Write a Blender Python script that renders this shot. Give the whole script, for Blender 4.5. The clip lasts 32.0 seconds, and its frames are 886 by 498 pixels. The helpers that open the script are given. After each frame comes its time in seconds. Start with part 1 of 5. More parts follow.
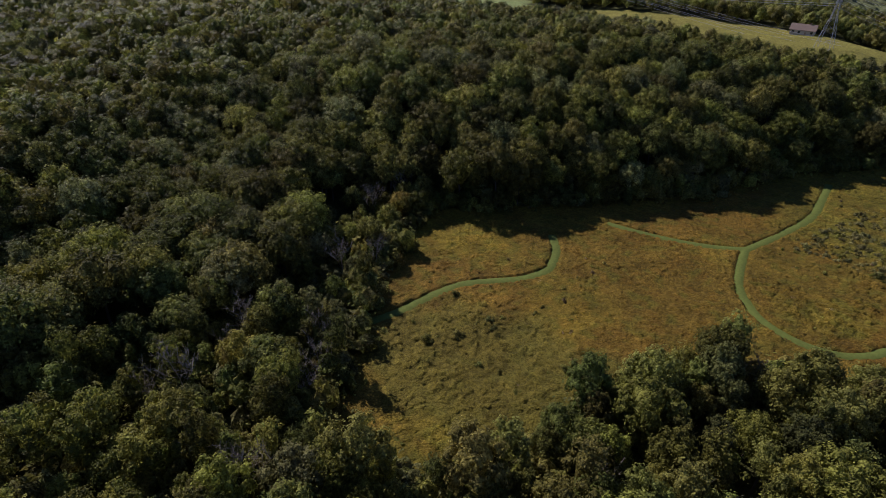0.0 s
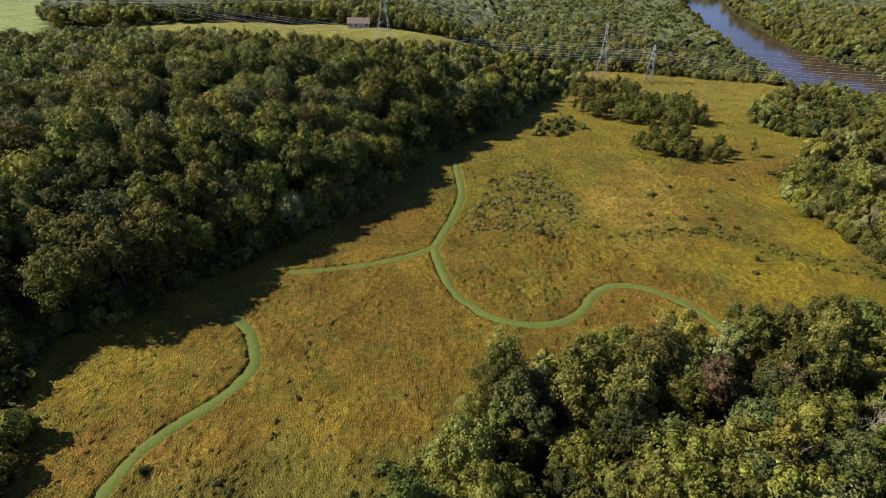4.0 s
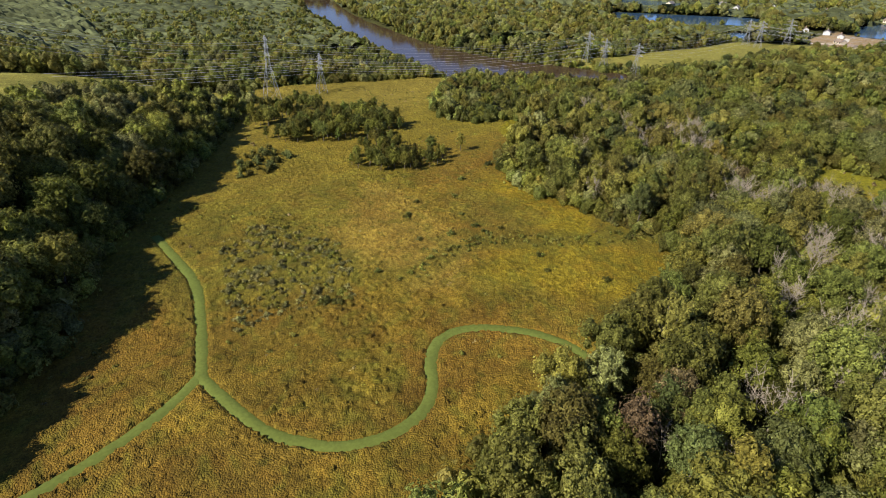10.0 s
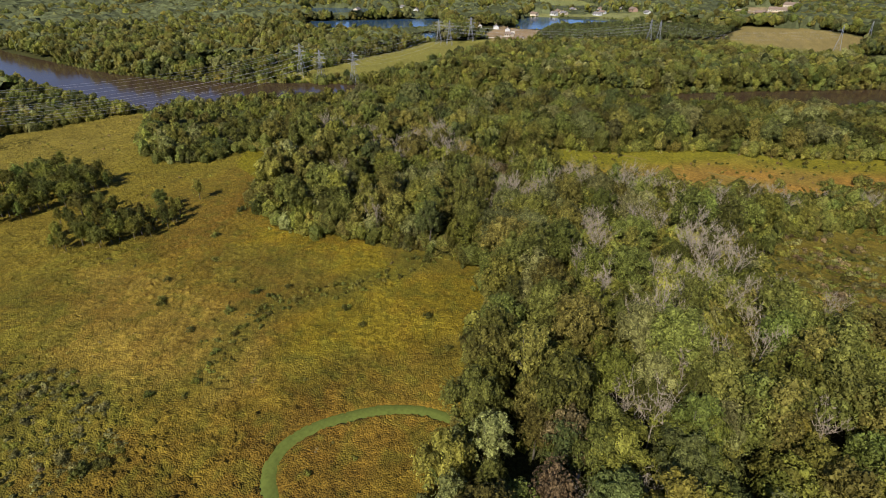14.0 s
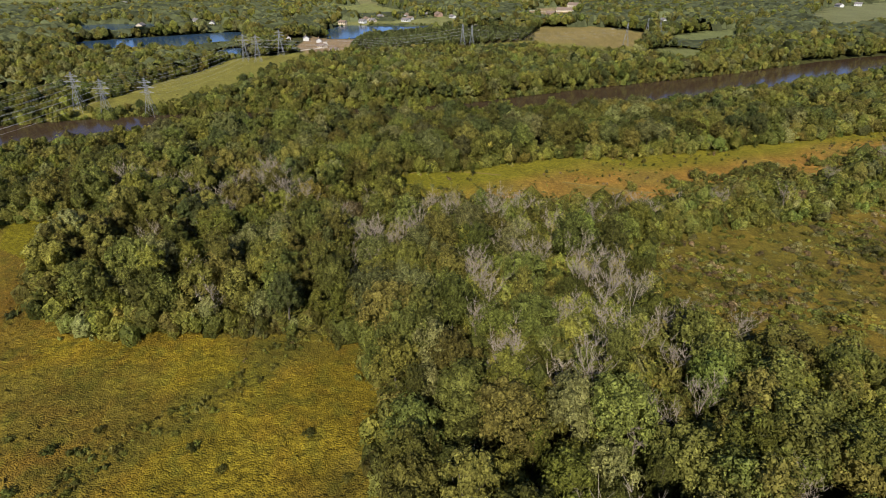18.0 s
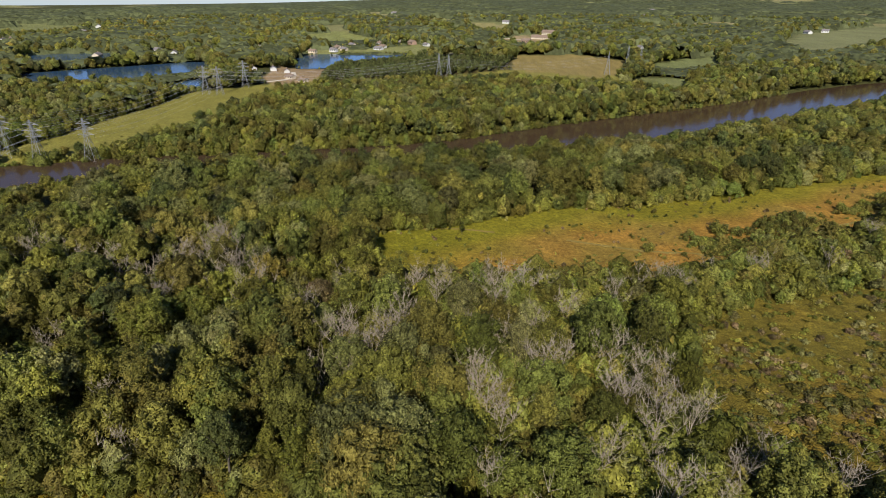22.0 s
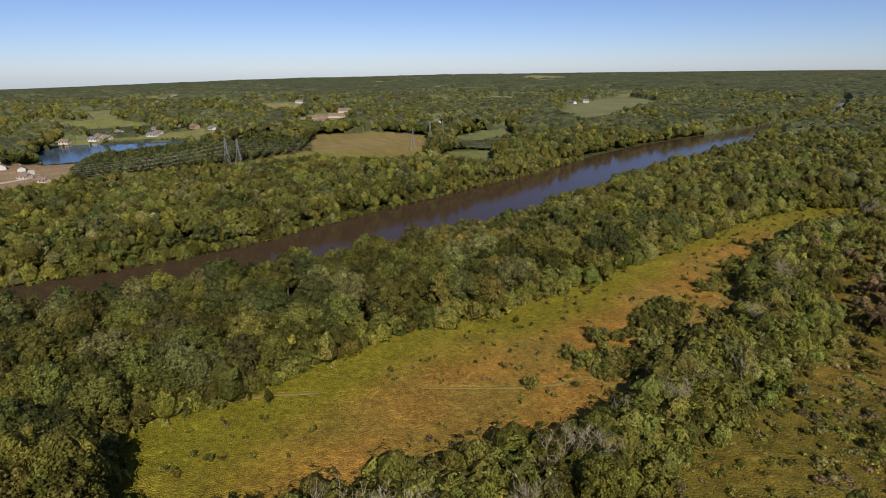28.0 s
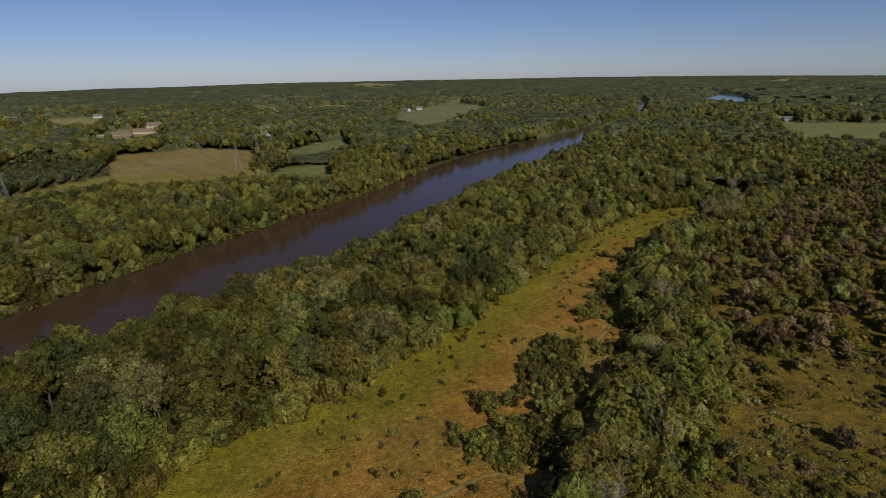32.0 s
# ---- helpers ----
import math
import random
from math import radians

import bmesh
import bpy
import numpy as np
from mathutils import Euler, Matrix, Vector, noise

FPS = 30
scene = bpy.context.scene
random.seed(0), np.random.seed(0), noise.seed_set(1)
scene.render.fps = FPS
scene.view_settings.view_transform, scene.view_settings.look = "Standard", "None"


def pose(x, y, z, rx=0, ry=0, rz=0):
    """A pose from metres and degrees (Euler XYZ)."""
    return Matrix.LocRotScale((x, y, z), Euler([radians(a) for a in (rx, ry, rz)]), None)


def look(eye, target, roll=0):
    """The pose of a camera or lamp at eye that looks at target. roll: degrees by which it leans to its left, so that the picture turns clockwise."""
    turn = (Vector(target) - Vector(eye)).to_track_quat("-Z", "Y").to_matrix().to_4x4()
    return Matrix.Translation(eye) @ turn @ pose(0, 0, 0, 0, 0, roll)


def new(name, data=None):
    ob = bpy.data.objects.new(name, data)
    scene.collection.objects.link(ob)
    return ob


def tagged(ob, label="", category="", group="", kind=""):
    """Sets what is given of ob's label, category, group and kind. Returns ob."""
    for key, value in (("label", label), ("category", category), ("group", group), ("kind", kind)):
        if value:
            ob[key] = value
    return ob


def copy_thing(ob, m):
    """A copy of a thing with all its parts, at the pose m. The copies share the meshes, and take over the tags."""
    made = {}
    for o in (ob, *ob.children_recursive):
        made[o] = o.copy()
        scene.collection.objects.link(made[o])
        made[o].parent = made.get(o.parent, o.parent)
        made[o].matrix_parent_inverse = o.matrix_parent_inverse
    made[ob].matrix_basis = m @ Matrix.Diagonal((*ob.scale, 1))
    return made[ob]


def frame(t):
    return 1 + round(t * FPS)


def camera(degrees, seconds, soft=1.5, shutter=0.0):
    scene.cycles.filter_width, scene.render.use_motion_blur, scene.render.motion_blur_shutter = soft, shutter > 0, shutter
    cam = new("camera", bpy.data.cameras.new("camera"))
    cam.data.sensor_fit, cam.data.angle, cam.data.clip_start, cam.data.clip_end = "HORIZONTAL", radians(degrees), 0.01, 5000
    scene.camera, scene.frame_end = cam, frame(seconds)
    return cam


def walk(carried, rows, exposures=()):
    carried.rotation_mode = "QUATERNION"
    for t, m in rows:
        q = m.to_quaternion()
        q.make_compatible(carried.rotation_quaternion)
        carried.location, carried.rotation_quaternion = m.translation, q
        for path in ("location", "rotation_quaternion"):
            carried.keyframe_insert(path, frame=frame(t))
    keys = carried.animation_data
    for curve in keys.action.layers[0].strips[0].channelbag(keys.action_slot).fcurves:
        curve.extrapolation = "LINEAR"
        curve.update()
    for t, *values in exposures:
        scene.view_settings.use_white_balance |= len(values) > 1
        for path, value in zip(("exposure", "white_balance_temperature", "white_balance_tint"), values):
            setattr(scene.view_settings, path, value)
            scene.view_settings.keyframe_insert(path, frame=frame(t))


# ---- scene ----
cam = camera(76.20, 32.0, 0.9)
PATH = [
    (0.0, (44.81, -48.48, 109.42), (-13.40, 13.62, 56.93), 0.76),
    (0.5, (39.47, -43.99, 107.85), (-14.56, 22.16, 55.84), 0.73),
    (1.0, (34.26, -39.48, 106.40), (-13.26, 31.73, 54.72), 0.73),
    (1.5, (29.20, -35.02, 105.17), (-7.16, 42.74, 53.87), 0.74),
    (2.0, (24.40, -30.69, 104.17), (4.32, 53.05, 53.33), 0.75),
    (2.5, (19.95, -26.60, 103.33), (10.38, 59.15, 52.78), 0.79),
    (3.0, (15.90, -22.68, 102.61), (11.70, 63.62, 52.27), 0.90),
    (3.5, (12.16, -18.88, 101.96), (10.68, 67.58, 51.74), 1.03),
    (5.5, (2.19, -4.18, 100.36), (2.04, 82.24, 50.05), 1.19),
    (6.0, (0.00, 0.00, 99.99), (0.00, 86.39, 49.62), 1.28),
    (6.5, (-2.06, 4.27, 99.62), (0.02, 90.65, 49.28), 1.31),
    (7.0, (-3.93, 8.60, 99.36), (1.50, 94.89, 49.12), 1.34),
    (7.5, (-5.60, 13.00, 99.21), (4.18, 98.98, 49.09), 1.33),
    (8.0, (-7.08, 17.49, 99.10), (7.60, 102.89, 49.19), 1.31),
    (8.5, (-8.38, 22.12, 98.84), (15.18, 105.73, 49.30), 1.24),
    (9.0, (-9.54, 26.86, 98.41), (23.79, 107.35, 49.31), 1.23),
    (9.5, (-10.44, 31.77, 98.06), (30.96, 108.63, 49.29), 1.18),
    (10.0, (-11.07, 36.60, 97.90), (40.57, 107.28, 49.54), 1.07),
    (10.5, (-11.25, 41.34, 97.82), (49.15, 104.97, 49.83), 0.94),
    (11.0, (-10.73, 45.93, 97.66), (55.83, 103.34, 49.99), 0.80),
    (11.5, (-9.69, 50.41, 97.35), (62.51, 100.87, 50.02), 0.71),
    (12.0, (-8.20, 54.70, 97.01), (65.60, 102.93, 49.82), 0.67),
    (12.5, (-6.36, 58.74, 96.71), (68.45, 105.49, 49.61), 0.64),
    (13.0, (-4.30, 62.63, 96.45), (74.25, 103.08, 49.63), 0.56),
    (13.5, (-2.05, 66.37, 96.26), (77.94, 104.11, 49.60), 0.46),
    (15.5, (11.99, 79.10, 96.56), (95.88, 107.74, 50.28), 0.30),
    (16.0, (15.97, 81.92, 96.41), (102.24, 102.97, 50.43), 0.16),
    (16.5, (20.20, 84.57, 96.38), (106.98, 103.62, 50.49), 0.09),
    (17.0, (24.70, 87.00, 96.42), (111.67, 105.24, 50.56), 0.08),
    (17.5, (29.35, 89.16, 96.46), (116.68, 105.68, 50.62), 0.09),
    (18.0, (34.15, 91.25, 96.46), (122.55, 101.07, 50.77), -0.00),
    (18.5, (39.13, 93.20, 96.47), (127.78, 100.88, 50.85), -0.07),
    (19.0, (44.32, 94.92, 96.48), (133.06, 101.77, 50.90), -0.05),
    (19.5, (49.70, 96.35, 96.46), (138.45, 102.91, 50.86), -0.01),
    (20.0, (55.20, 97.60, 96.44), (145.53, 103.93, 53.99), 0.01),
    (20.5, (60.89, 98.60, 96.41), (151.29, 104.40, 54.04), 0.02),
    (21.0, (66.87, 99.31, 96.41), (157.32, 104.85, 54.13), 0.06),
    (21.5, (72.98, 99.81, 96.31), (163.49, 105.42, 54.15), 0.08),
    (22.0, (79.25, 100.18, 96.07), (169.78, 105.86, 53.97), 0.08),
    (22.5, (85.59, 100.51, 95.66), (176.30, 104.00, 53.69), 0.06),
    (23.0, (91.93, 100.84, 95.21), (182.75, 102.27, 53.39), -0.07),
    (23.5, (98.22, 101.12, 94.92), (189.05, 97.47, 53.26), -0.22),
    (24.0, (104.44, 101.34, 94.67), (194.95, 92.06, 53.18), -0.36),
    (24.5, (110.58, 101.39, 94.44), (200.84, 89.42, 53.08), -0.48),
    (25.0, (116.73, 101.26, 94.19), (206.72, 86.93, 53.00), -0.53),
    (25.5, (122.90, 100.95, 93.91), (212.81, 85.77, 52.85), -0.54),
    (27.5, (147.86, 97.83, 91.35), (237.89, 72.27, 56.13), -0.52),
    (28.0, (153.57, 96.61, 91.07), (245.12, 70.39, 60.55), -0.55),
    (28.5, (159.31, 95.32, 91.02), (250.86, 69.03, 60.56), -0.53),
    (29.0, (165.06, 93.93, 91.04), (255.84, 64.94, 60.72), -0.58),
    (29.5, (170.80, 92.34, 91.03), (259.45, 57.27, 60.83), -0.69),
    (30.0, (176.55, 90.41, 90.87), (262.15, 48.34, 60.81), -0.82),
    (30.5, (182.36, 88.07, 90.57), (266.07, 42.31, 60.60), -0.87),
    (31.0, (188.20, 85.41, 90.24), (271.17, 38.27, 60.37), -0.91),
    (31.5, (193.99, 82.50, 89.89), (276.02, 33.63, 60.18), -0.94),
    (32.0, (199.73, 79.41, 89.51), (280.49, 28.38, 59.94), -0.93),
]
walk(cam, [(t, look(eye, target, roll)) for t, eye, target, roll in PATH],
     exposures=[(0, 0.06, 5900, 24), (1, 0.33, 6100, 19), (2, 0.57, 6300, 14), (4, 0.82, 6400, 10), (6, 0.98, 6450, 10), (9, 0.93, 6500, 10), (13, 0.56, 6500, 10), (16, 0.5, 6500, 10),
                (20, 0.43, 6500, 10), (23, 0.45, 6500, 10), (25, 0.35, 6500, 10), (28, 0.1, 6650, 14), (31, -0.4, 6650, 14), (32, -0.5, 6650, 14)])

# ---------------------------------------------------------------- light
SUN_EL, SUN_AZ = radians(37.5), radians(273)
world = bpy.data.worlds.new("sky")
scene.world = world
world.use_nodes = True
wn = world.node_tree.nodes
sky = wn.new("ShaderNodeTexSky")
sky.sky_type, sky.sun_disc = "NISHITA", False
sky.sun_elevation, sky.sun_rotation = SUN_EL, SUN_AZ
sky.air_density, sky.dust_density, sky.ozone_density = 0.75, 0.15, 3.0
wn["Background"].inputs["Strength"].default_value = 0.071
clear = wn.new("ShaderNodeVectorMath")
clear.operation = "MULTIPLY"
clear.inputs[1].default_value = (0.91, 1.0, 1.28)
world.node_tree.links.new(sky.outputs[0], clear.inputs[0])
world.node_tree.links.new(clear.outputs[0], wn["Background"].inputs[0])
sun = new("sun", bpy.data.lights.new("sun", "SUN"))
sun.data.energy, sun.data.angle, sun.data.color = 5.0, radians(0.53), (1.0, 0.95, 0.86)
sun_dir = Vector((math.sin(SUN_AZ) * math.cos(SUN_EL), math.cos(SUN_AZ) * math.cos(SUN_EL), math.sin(SUN_EL)))
sun.matrix_world = look(sun_dir * 500, (0, 0, 0))

rng = np.random.default_rng(7)
CENTRE = np.array((110.0, 70.0))

# ---------------------------------------------------------------- the plan
MEADOW = [(-44, 2), (-32, -12), (0, 15), (0, 36), (3, 57), (12, 72), (22, 86), (40, 94), (62, 101), (91, 106), (120, 112),
          (142, 118), (163, 130), (163, 152), (157, 205), (168, 232), (188, 246), (217, 244), (238, 266), (222, 292), (200, 296), (192, 312), (200, 340), (225, 366), (243, 384), (264, 392), (280, 398), (268, 411),
          (124, 452), (100, 440), (105, 415), (85, 385), (62, 340), (45, 315), (33, 298), (18, 280), (-3, 250),
          (-15, 225), (-18, 215), (-25, 195), (-41, 170), (-58, 150), (-65, 142), (-82, 118), (-101, 104),
          (-101, 90), (-96, 80), (-87, 68), (-80, 53), (-74, 43), (-66, 34), (-57, 25), (-50, 15)]
RED_MEADOW = [(252, 138), (285, 148), (303, 146), (306, 128), (314, 106), (339, 57), (342, 20), (350, 8), (362, -30),
              (376, -57), (397, -105), (426, -176), (441, -236), (426, -281), (402, -252), (376, -157), (346, -110),
              (308, -66), (291, -31), (275, -2), (262, 18), (248, 45), (244, 93)]
BRUSH = [(140, -35), (156, 12), (178, 44), (214, 50), (241, 36), (256, 12), (272, -35), (292, -75), (332, -118), (362, -162), (388, -250),
         (405, -320), (420, -520), (300, -520), (190, -320), (120, -160)]
HEDGE = [(172, 134), (163, 145), (143, 154), (123, 166), (110, 176), (98, 177), (85, 172), (74, 171)]
GLADE = [(190, 249), (217, 246), (236, 266), (221, 290), (202, 276)]
WEST_STRIP = [(-260, 320), (-190, 345), (-110, 365), (-66, 368), (3, 368), (60, 392), (105, 396), (133, 403),
              (259, 401), (267, 411), (124, 452), (60, 452), (10, 425), (-29, 455), (-76, 462), (-199, 445), (-285, 415)]
EAST_STRIP = [(362, 412), (418, 408), (455, 397), (511, 397), (560, 386), (645, 395), (662, 358), (748, 292), (770, 150), (830, 66), (800, -60),
              (740, -64), (712, 60), (685, 140), (670, 255), (595, 292), (545, 306), (485, 306), (440, 318), (420, 326),
              (382, 332), (372, 370)]
WEST_FIELD = [(-215, 318), (-290, 420), (-330, 480), (-520, 900), (-1100, 800), (-800, 250), (-345, 255)]
EAST_BANK = [(470, 1050), (436, 956), (390, 800), (362, 650), (350, 560), (352, 500), (366, 440), (385, 400), (410, 340),
             (432, 260), (452, 180), (476, 119), (506, 74), (550, 4), (616, -106), (727, -267), (790, -393), (870, -579),
             (950, -740), (1038, -943), (1190, -1140), (1344, -1335), (1507, -1542)]
WEST_BANK = [(1498, -1552), (1332, -1345), (1172, -1152), (1012, -955), (912, -752), (805, -585), (670, -395), (586, -242),
             (520, -135), (462, -50), (420, 45), (398, 125), (384, 205), (364, 285), (340, 345), (310, 382), (286, 397),
             (268, 410), (262, 422), (266, 450), (274, 500), (287, 574), (305, 680), (330, 780), (365, 944), (400, 1060)]
RIVER = EAST_BANK + WEST_BANK
LAKE_NORTH = [(700, 621), (703, 572), (731, 510), (783, 467), (860, 470), (909, 496), (898, 524), (850, 580), (814, 626), (768, 672)]
POND = [(633, 430), (639, 408), (671, 391), (710, 403), (743, 429), (698, 447)]
LAKE_BACK = [(901, 788), (881, 749), (885, 690), (936, 649), (1016, 691), (997, 781), (961, 811)]
LAKE_TOWN = [(1254, 1037), (1288, 979), (1401, 1059), (1375, 1094)]
LAKE_SOUTH = [(849, 345), (849, 310), (975, 203), (1022, 223), (1020, 300), (1012, 373), (940, 380)]
LAKE_FAR = [(1248, -1480), (1426, -1761), (1600, -2150), (1420, -2000), (1190, -1640)]
LAKES = [LAKE_NORTH, LAKE_SOUTH, LAKE_FAR, POND, LAKE_BACK, LAKE_TOWN]
PLANTATION = [(722, 279), (750, 160), (835, 66), (931, 52), (985, 144), (838, 291)]
FIELDS = {  # outline, colour
    "brown": ([(830, 60), (1001, 51), (1030, -44), (940, -110), (800, -67), (775, -38)], (0.35, 0.28, 0.10)),
    "green_near": ([(654, -44), (724, -58), (781, -98), (764, -134), (690, -118), (632, -86)], (0.24, 0.27, 0.10)),
    "green_mid": ([(890, -115), (1037, -271), (901, -225), (850, -150)], (0.24, 0.28, 0.11)),
    "green_far": ([(1085, -434), (1246, -465), (1480, -592), (1856, -1013), (1486, -900), (1180, -560)], (0.26, 0.28, 0.13)),
    "hay_far": ([(1366, 502), (1497, 432), (1258, 286), (1196, 385)], (0.30, 0.33, 0.11)),
    "pale_far": ([(1712, 140), (1888, 121), (1783, 17), (1500, 60), (1586, 106)], (0.39, 0.36, 0.15)),
    "house_field": ([(740, -930), (599, -724), (480, -800), (560, -1150)], (0.26, 0.28, 0.11)),
    "shore_lawn": ([(1030, 385), (1012, 373), (1030, 300), (1035, 220), (985, 195), (1110, 165), (1170, 215), (1080, 300), (1060, 385)], (0.30, 0.32, 0.12)),
    "yard": ([(690, 320), (735, 350), (850, 372), (845, 340), (840, 300), (722, 285)], (0.41, 0.30, 0.17)),
    "town_field": ([(1338, 1006), (1430, 1006), (1599, 952), (1558, 900), (1448, 934), (1343, 940)], (0.45, 0.38, 0.22)),
    "street": ([(1032, 195), (1048, 115), (1053, 61), (1018, 68), (997, 134)], (0.38, 0.33, 0.20)),
    "sand": ([(1313, -1657), (1217, -1654), (1093, -1473), (1130, -1391)], (0.55, 0.45, 0.30)),
    "barn_yard": ([(1200, 30), (1290, 75), (1380, 20), (1330, -60), (1230, -10)], (0.45, 0.36, 0.20)),
}


def inside(poly, x, y):
    """Which of the points lie in the polygon."""
    x, y = np.asarray(x, float), np.asarray(y, float)
    hit = np.zeros(x.shape, bool)
    for (ax, ay), (bx, by) in zip(poly, poly[1:] + poly[:1]):
        if ay != by:
            hit ^= ((ay > y) != (by > y)) & (x < (bx - ax) * (y - ay) / (by - ay) + ax)
    return hit


def edge_distance(poly, x, y, closed=True):
    x, y = np.asarray(x, float), np.asarray(y, float)
    best = np.full(x.shape, 1e9)
    for (ax, ay), (bx, by) in zip(poly, poly[1:] + (poly[:1] if closed else [])):
        dx, dy = bx - ax, by - ay
        s = np.clip(((x - ax) * dx + (y - ay) * dy) / (dx * dx + dy * dy + 1e-9), 0, 1)
        best = np.minimum(best, np.hypot(x - ax - s * dx, y - ay - s * dy))
    return best


def smooth(a, b, v):
    s = np.clip((v - a) / (b - a), 0, 1)
    return s * s * (3 - 2 * s)


def cell_hash(i, j, k=0):
    v = np.sin(np.asarray(i) * 127.1 + np.asarray(j) * 311.7 + k * 74.7) * 43758.5453
    return v - np.floor(v)


def wave(x, y, size, k=0):
    """Smooth value noise, 0 to 1."""
    u, v = np.asarray(x) / size, np.asarray(y) / size
    i, j = np.floor(u), np.floor(v)
    a, b = u - i, v - j
    a, b = a * a * (3 - 2 * a), b * b * (3 - 2 * b)
    return ((1 - a) * (1 - b) * cell_hash(i, j, k) + a * (1 - b) * cell_hash(i + 1, j, k)
            + (1 - a) * b * cell_hash(i, j + 1, k) + a * b * cell_hash(i + 1, j + 1, k))


# the foot of the wooded hill, as x over y
FOOT_Y = [-2000, -100, 25, 40, 60, 85, 105, 118, 142, 150, 170, 195, 215, 225, 250, 280, 298, 315, 340, 385, 420, 460, 2000]
FOOT_X = [-160, -125, -98, -106, -124, -134, -112, -84, -67, -60, -43, -27, -20, -17, -5, 16, 31, 43, 60, 78, 88, 40, -100]


def hill(x, y):
    d = (np.interp(y, FOOT_Y, FOOT_X) - x) * 0.75
    tall = 18 * smooth(-8, 40, d) + (13 - 10 * np.exp(-((y - 345) / 45.0) ** 2)) * smooth(22, 85, d)
    tall = tall * (0.6 + 0.4 * smooth(20, 110, y)) * (1 - 0.5 * smooth(480, 800, y)) * (1 - 0.75 * smooth(180, 700, d))
    gully = 9 * np.exp(-((x + 0.55 * y + 150 - 0) / 26.0) ** 2) * smooth(150, 60, y) * smooth(0, 30, d)
    return tall - gully + smooth(20, 90, d) * 7 * (wave(x, y, 85, 3) - 0.5)


def water_dip(x, y):
    far = np.hypot(x - CENTRE[0], y - CENTRE[1])
    dip = np.zeros(np.shape(x))
    for poly in (RIVER, *LAKES):
        d = np.where(inside(poly, x, y), 0.0, edge_distance(poly, x, y))
        slack = 1.5 + 0.011 * far
        dip = np.maximum(dip, 1 - smooth(slack, slack + 9, d))
    return 3.4 * dip


def far_rise(x, y):
    """The land falls away to the north-east and rises to the south-east."""
    bearing = np.degrees(np.arctan2(y - CENTRE[1], x - CENTRE[0]))
    rise = np.interp(bearing, [-180, -110, -69, -50, -28, -10, 5, 13, 23, 38, 70, 120, 180], [0, 10, 30, 43, 41, 29, 10, -10, -30, -50, -50, -20, 0])
    return rise * smooth(2700, 4800, np.hypot(x - CENTRE[0], y - CENTRE[1]))


def height(x, y):
    x, y = np.asarray(x, float), np.asarray(y, float)
    return hill(x, y) + far_rise(x, y) - water_dip(x, y) + 0.5 * (wave(x, y, 30, 1) - 0.5)


def open_land(x, y):
    """Where no wood grows."""
    free = np.zeros(np.shape(x), bool)
    for poly in (MEADOW, RED_MEADOW, GLADE, WEST_STRIP, EAST_STRIP, WEST_FIELD, RIVER, *LAKES,
                 PLANTATION, BRUSH):
        free |= inside(poly, x, y)
    for poly, _ in FIELDS.values():
        free |= inside(poly, x, y)
    return free


# mown trails
TRAILS = [
    [(-43, 141), (-40, 141.6), (-31.5, 143.2), (-21, 146), (-11.5, 149.6), (-2.8, 154.6), (4, 160)],
    [(4, 159), (6.5, 167.5), (10.2, 182), (13.8, 198.4), (14.8, 210), (14, 219), (13, 231), (11.5, 246)],
    [(4, 160), (5.5, 153), (8, 142.4), (11.4, 132.6), (16.5, 125.3), (22, 120), (28.8, 117), (36.3, 116.2), (44.2, 118.4), (50, 123.6),
     (54.6, 131), (60, 136.6), (66.6, 138.6), (73.5, 136.6), (79.6, 132), (85.4, 126.2), (89.4, 118.8), (90.6, 112), (91, 104), (92, 96)],
    [(-53.5, 117.5), (-51, 115), (-46, 109.6), (-43, 103.5), (-41, 97.5), (-41.4, 92.6), (-43.6, 87), (-47, 82), (-51.5, 76.5),
     (-56.5, 69), (-58.6, 60.8), (-59.7, 52.4), (-60.6, 44.3), (-62.2, 37.6), (-66, 28)],
]
TRACKS = [[(400, -190), (386, -160), (357, -121), (330, -78), (318, -51), (306, -39), (291, -31)],
          [(300, 146), (305, 130), (307, 109), (304, 92)], [(298, 62), (289, 33), (288, 17), (287, 10), (279, 5)]]


def spline(points, step=1.5):
    """A smooth line through the points."""
    p = np.array([points[0], *points, points[-1]], float)
    out = []
    for a, b, c, d in zip(p, p[1:], p[2:], p[3:]):
        n = max(2, int(np.hypot(*(c - b)) / step))
        for s in np.arange(n) / n:
            out.append(0.5 * (2 * b + (c - a) * s + (2 * a - 5 * b + 4 * c - d) * s * s + (3 * b - a - 3 * c + d) * s ** 3))
    return np.array(out + [p[-1]])


TRAIL_LINES = [spline(t) for t in TRAILS]
TRACK_LINES = [spline(t, 4) for t in TRACKS]


def trail_distance(x, y):
    best = np.full(np.shape(x), 1e9)
    for line in TRAIL_LINES:
        best = np.minimum(best, edge_distance([tuple(q) for q in line[::2]], x, y, False))
    return best


def mix(a, b, f):
    return a + (np.array(b) - a) * np.asarray(f)[..., None]


def spot(x, y, cx, cy, rx, ry, turn=0.0):
    c, s = math.cos(radians(turn)), math.sin(radians(turn))
    u, v = (x - cx) * c + (y - cy) * s, (y - cy) * c - (x - cx) * s
    d = np.hypot(u / rx, v / ry) + 0.5 * (wave(x, y, 9, 5) - 0.5)
    return 1 - smooth(0.7, 1.15, d)


def glade(x, y):
    return wave(x, y, 170, 43) * 0.65 + wave(x, y, 60, 44) * 0.35 + 0.06 * smooth(400, 700, y) * smooth(2600, 1800, x)


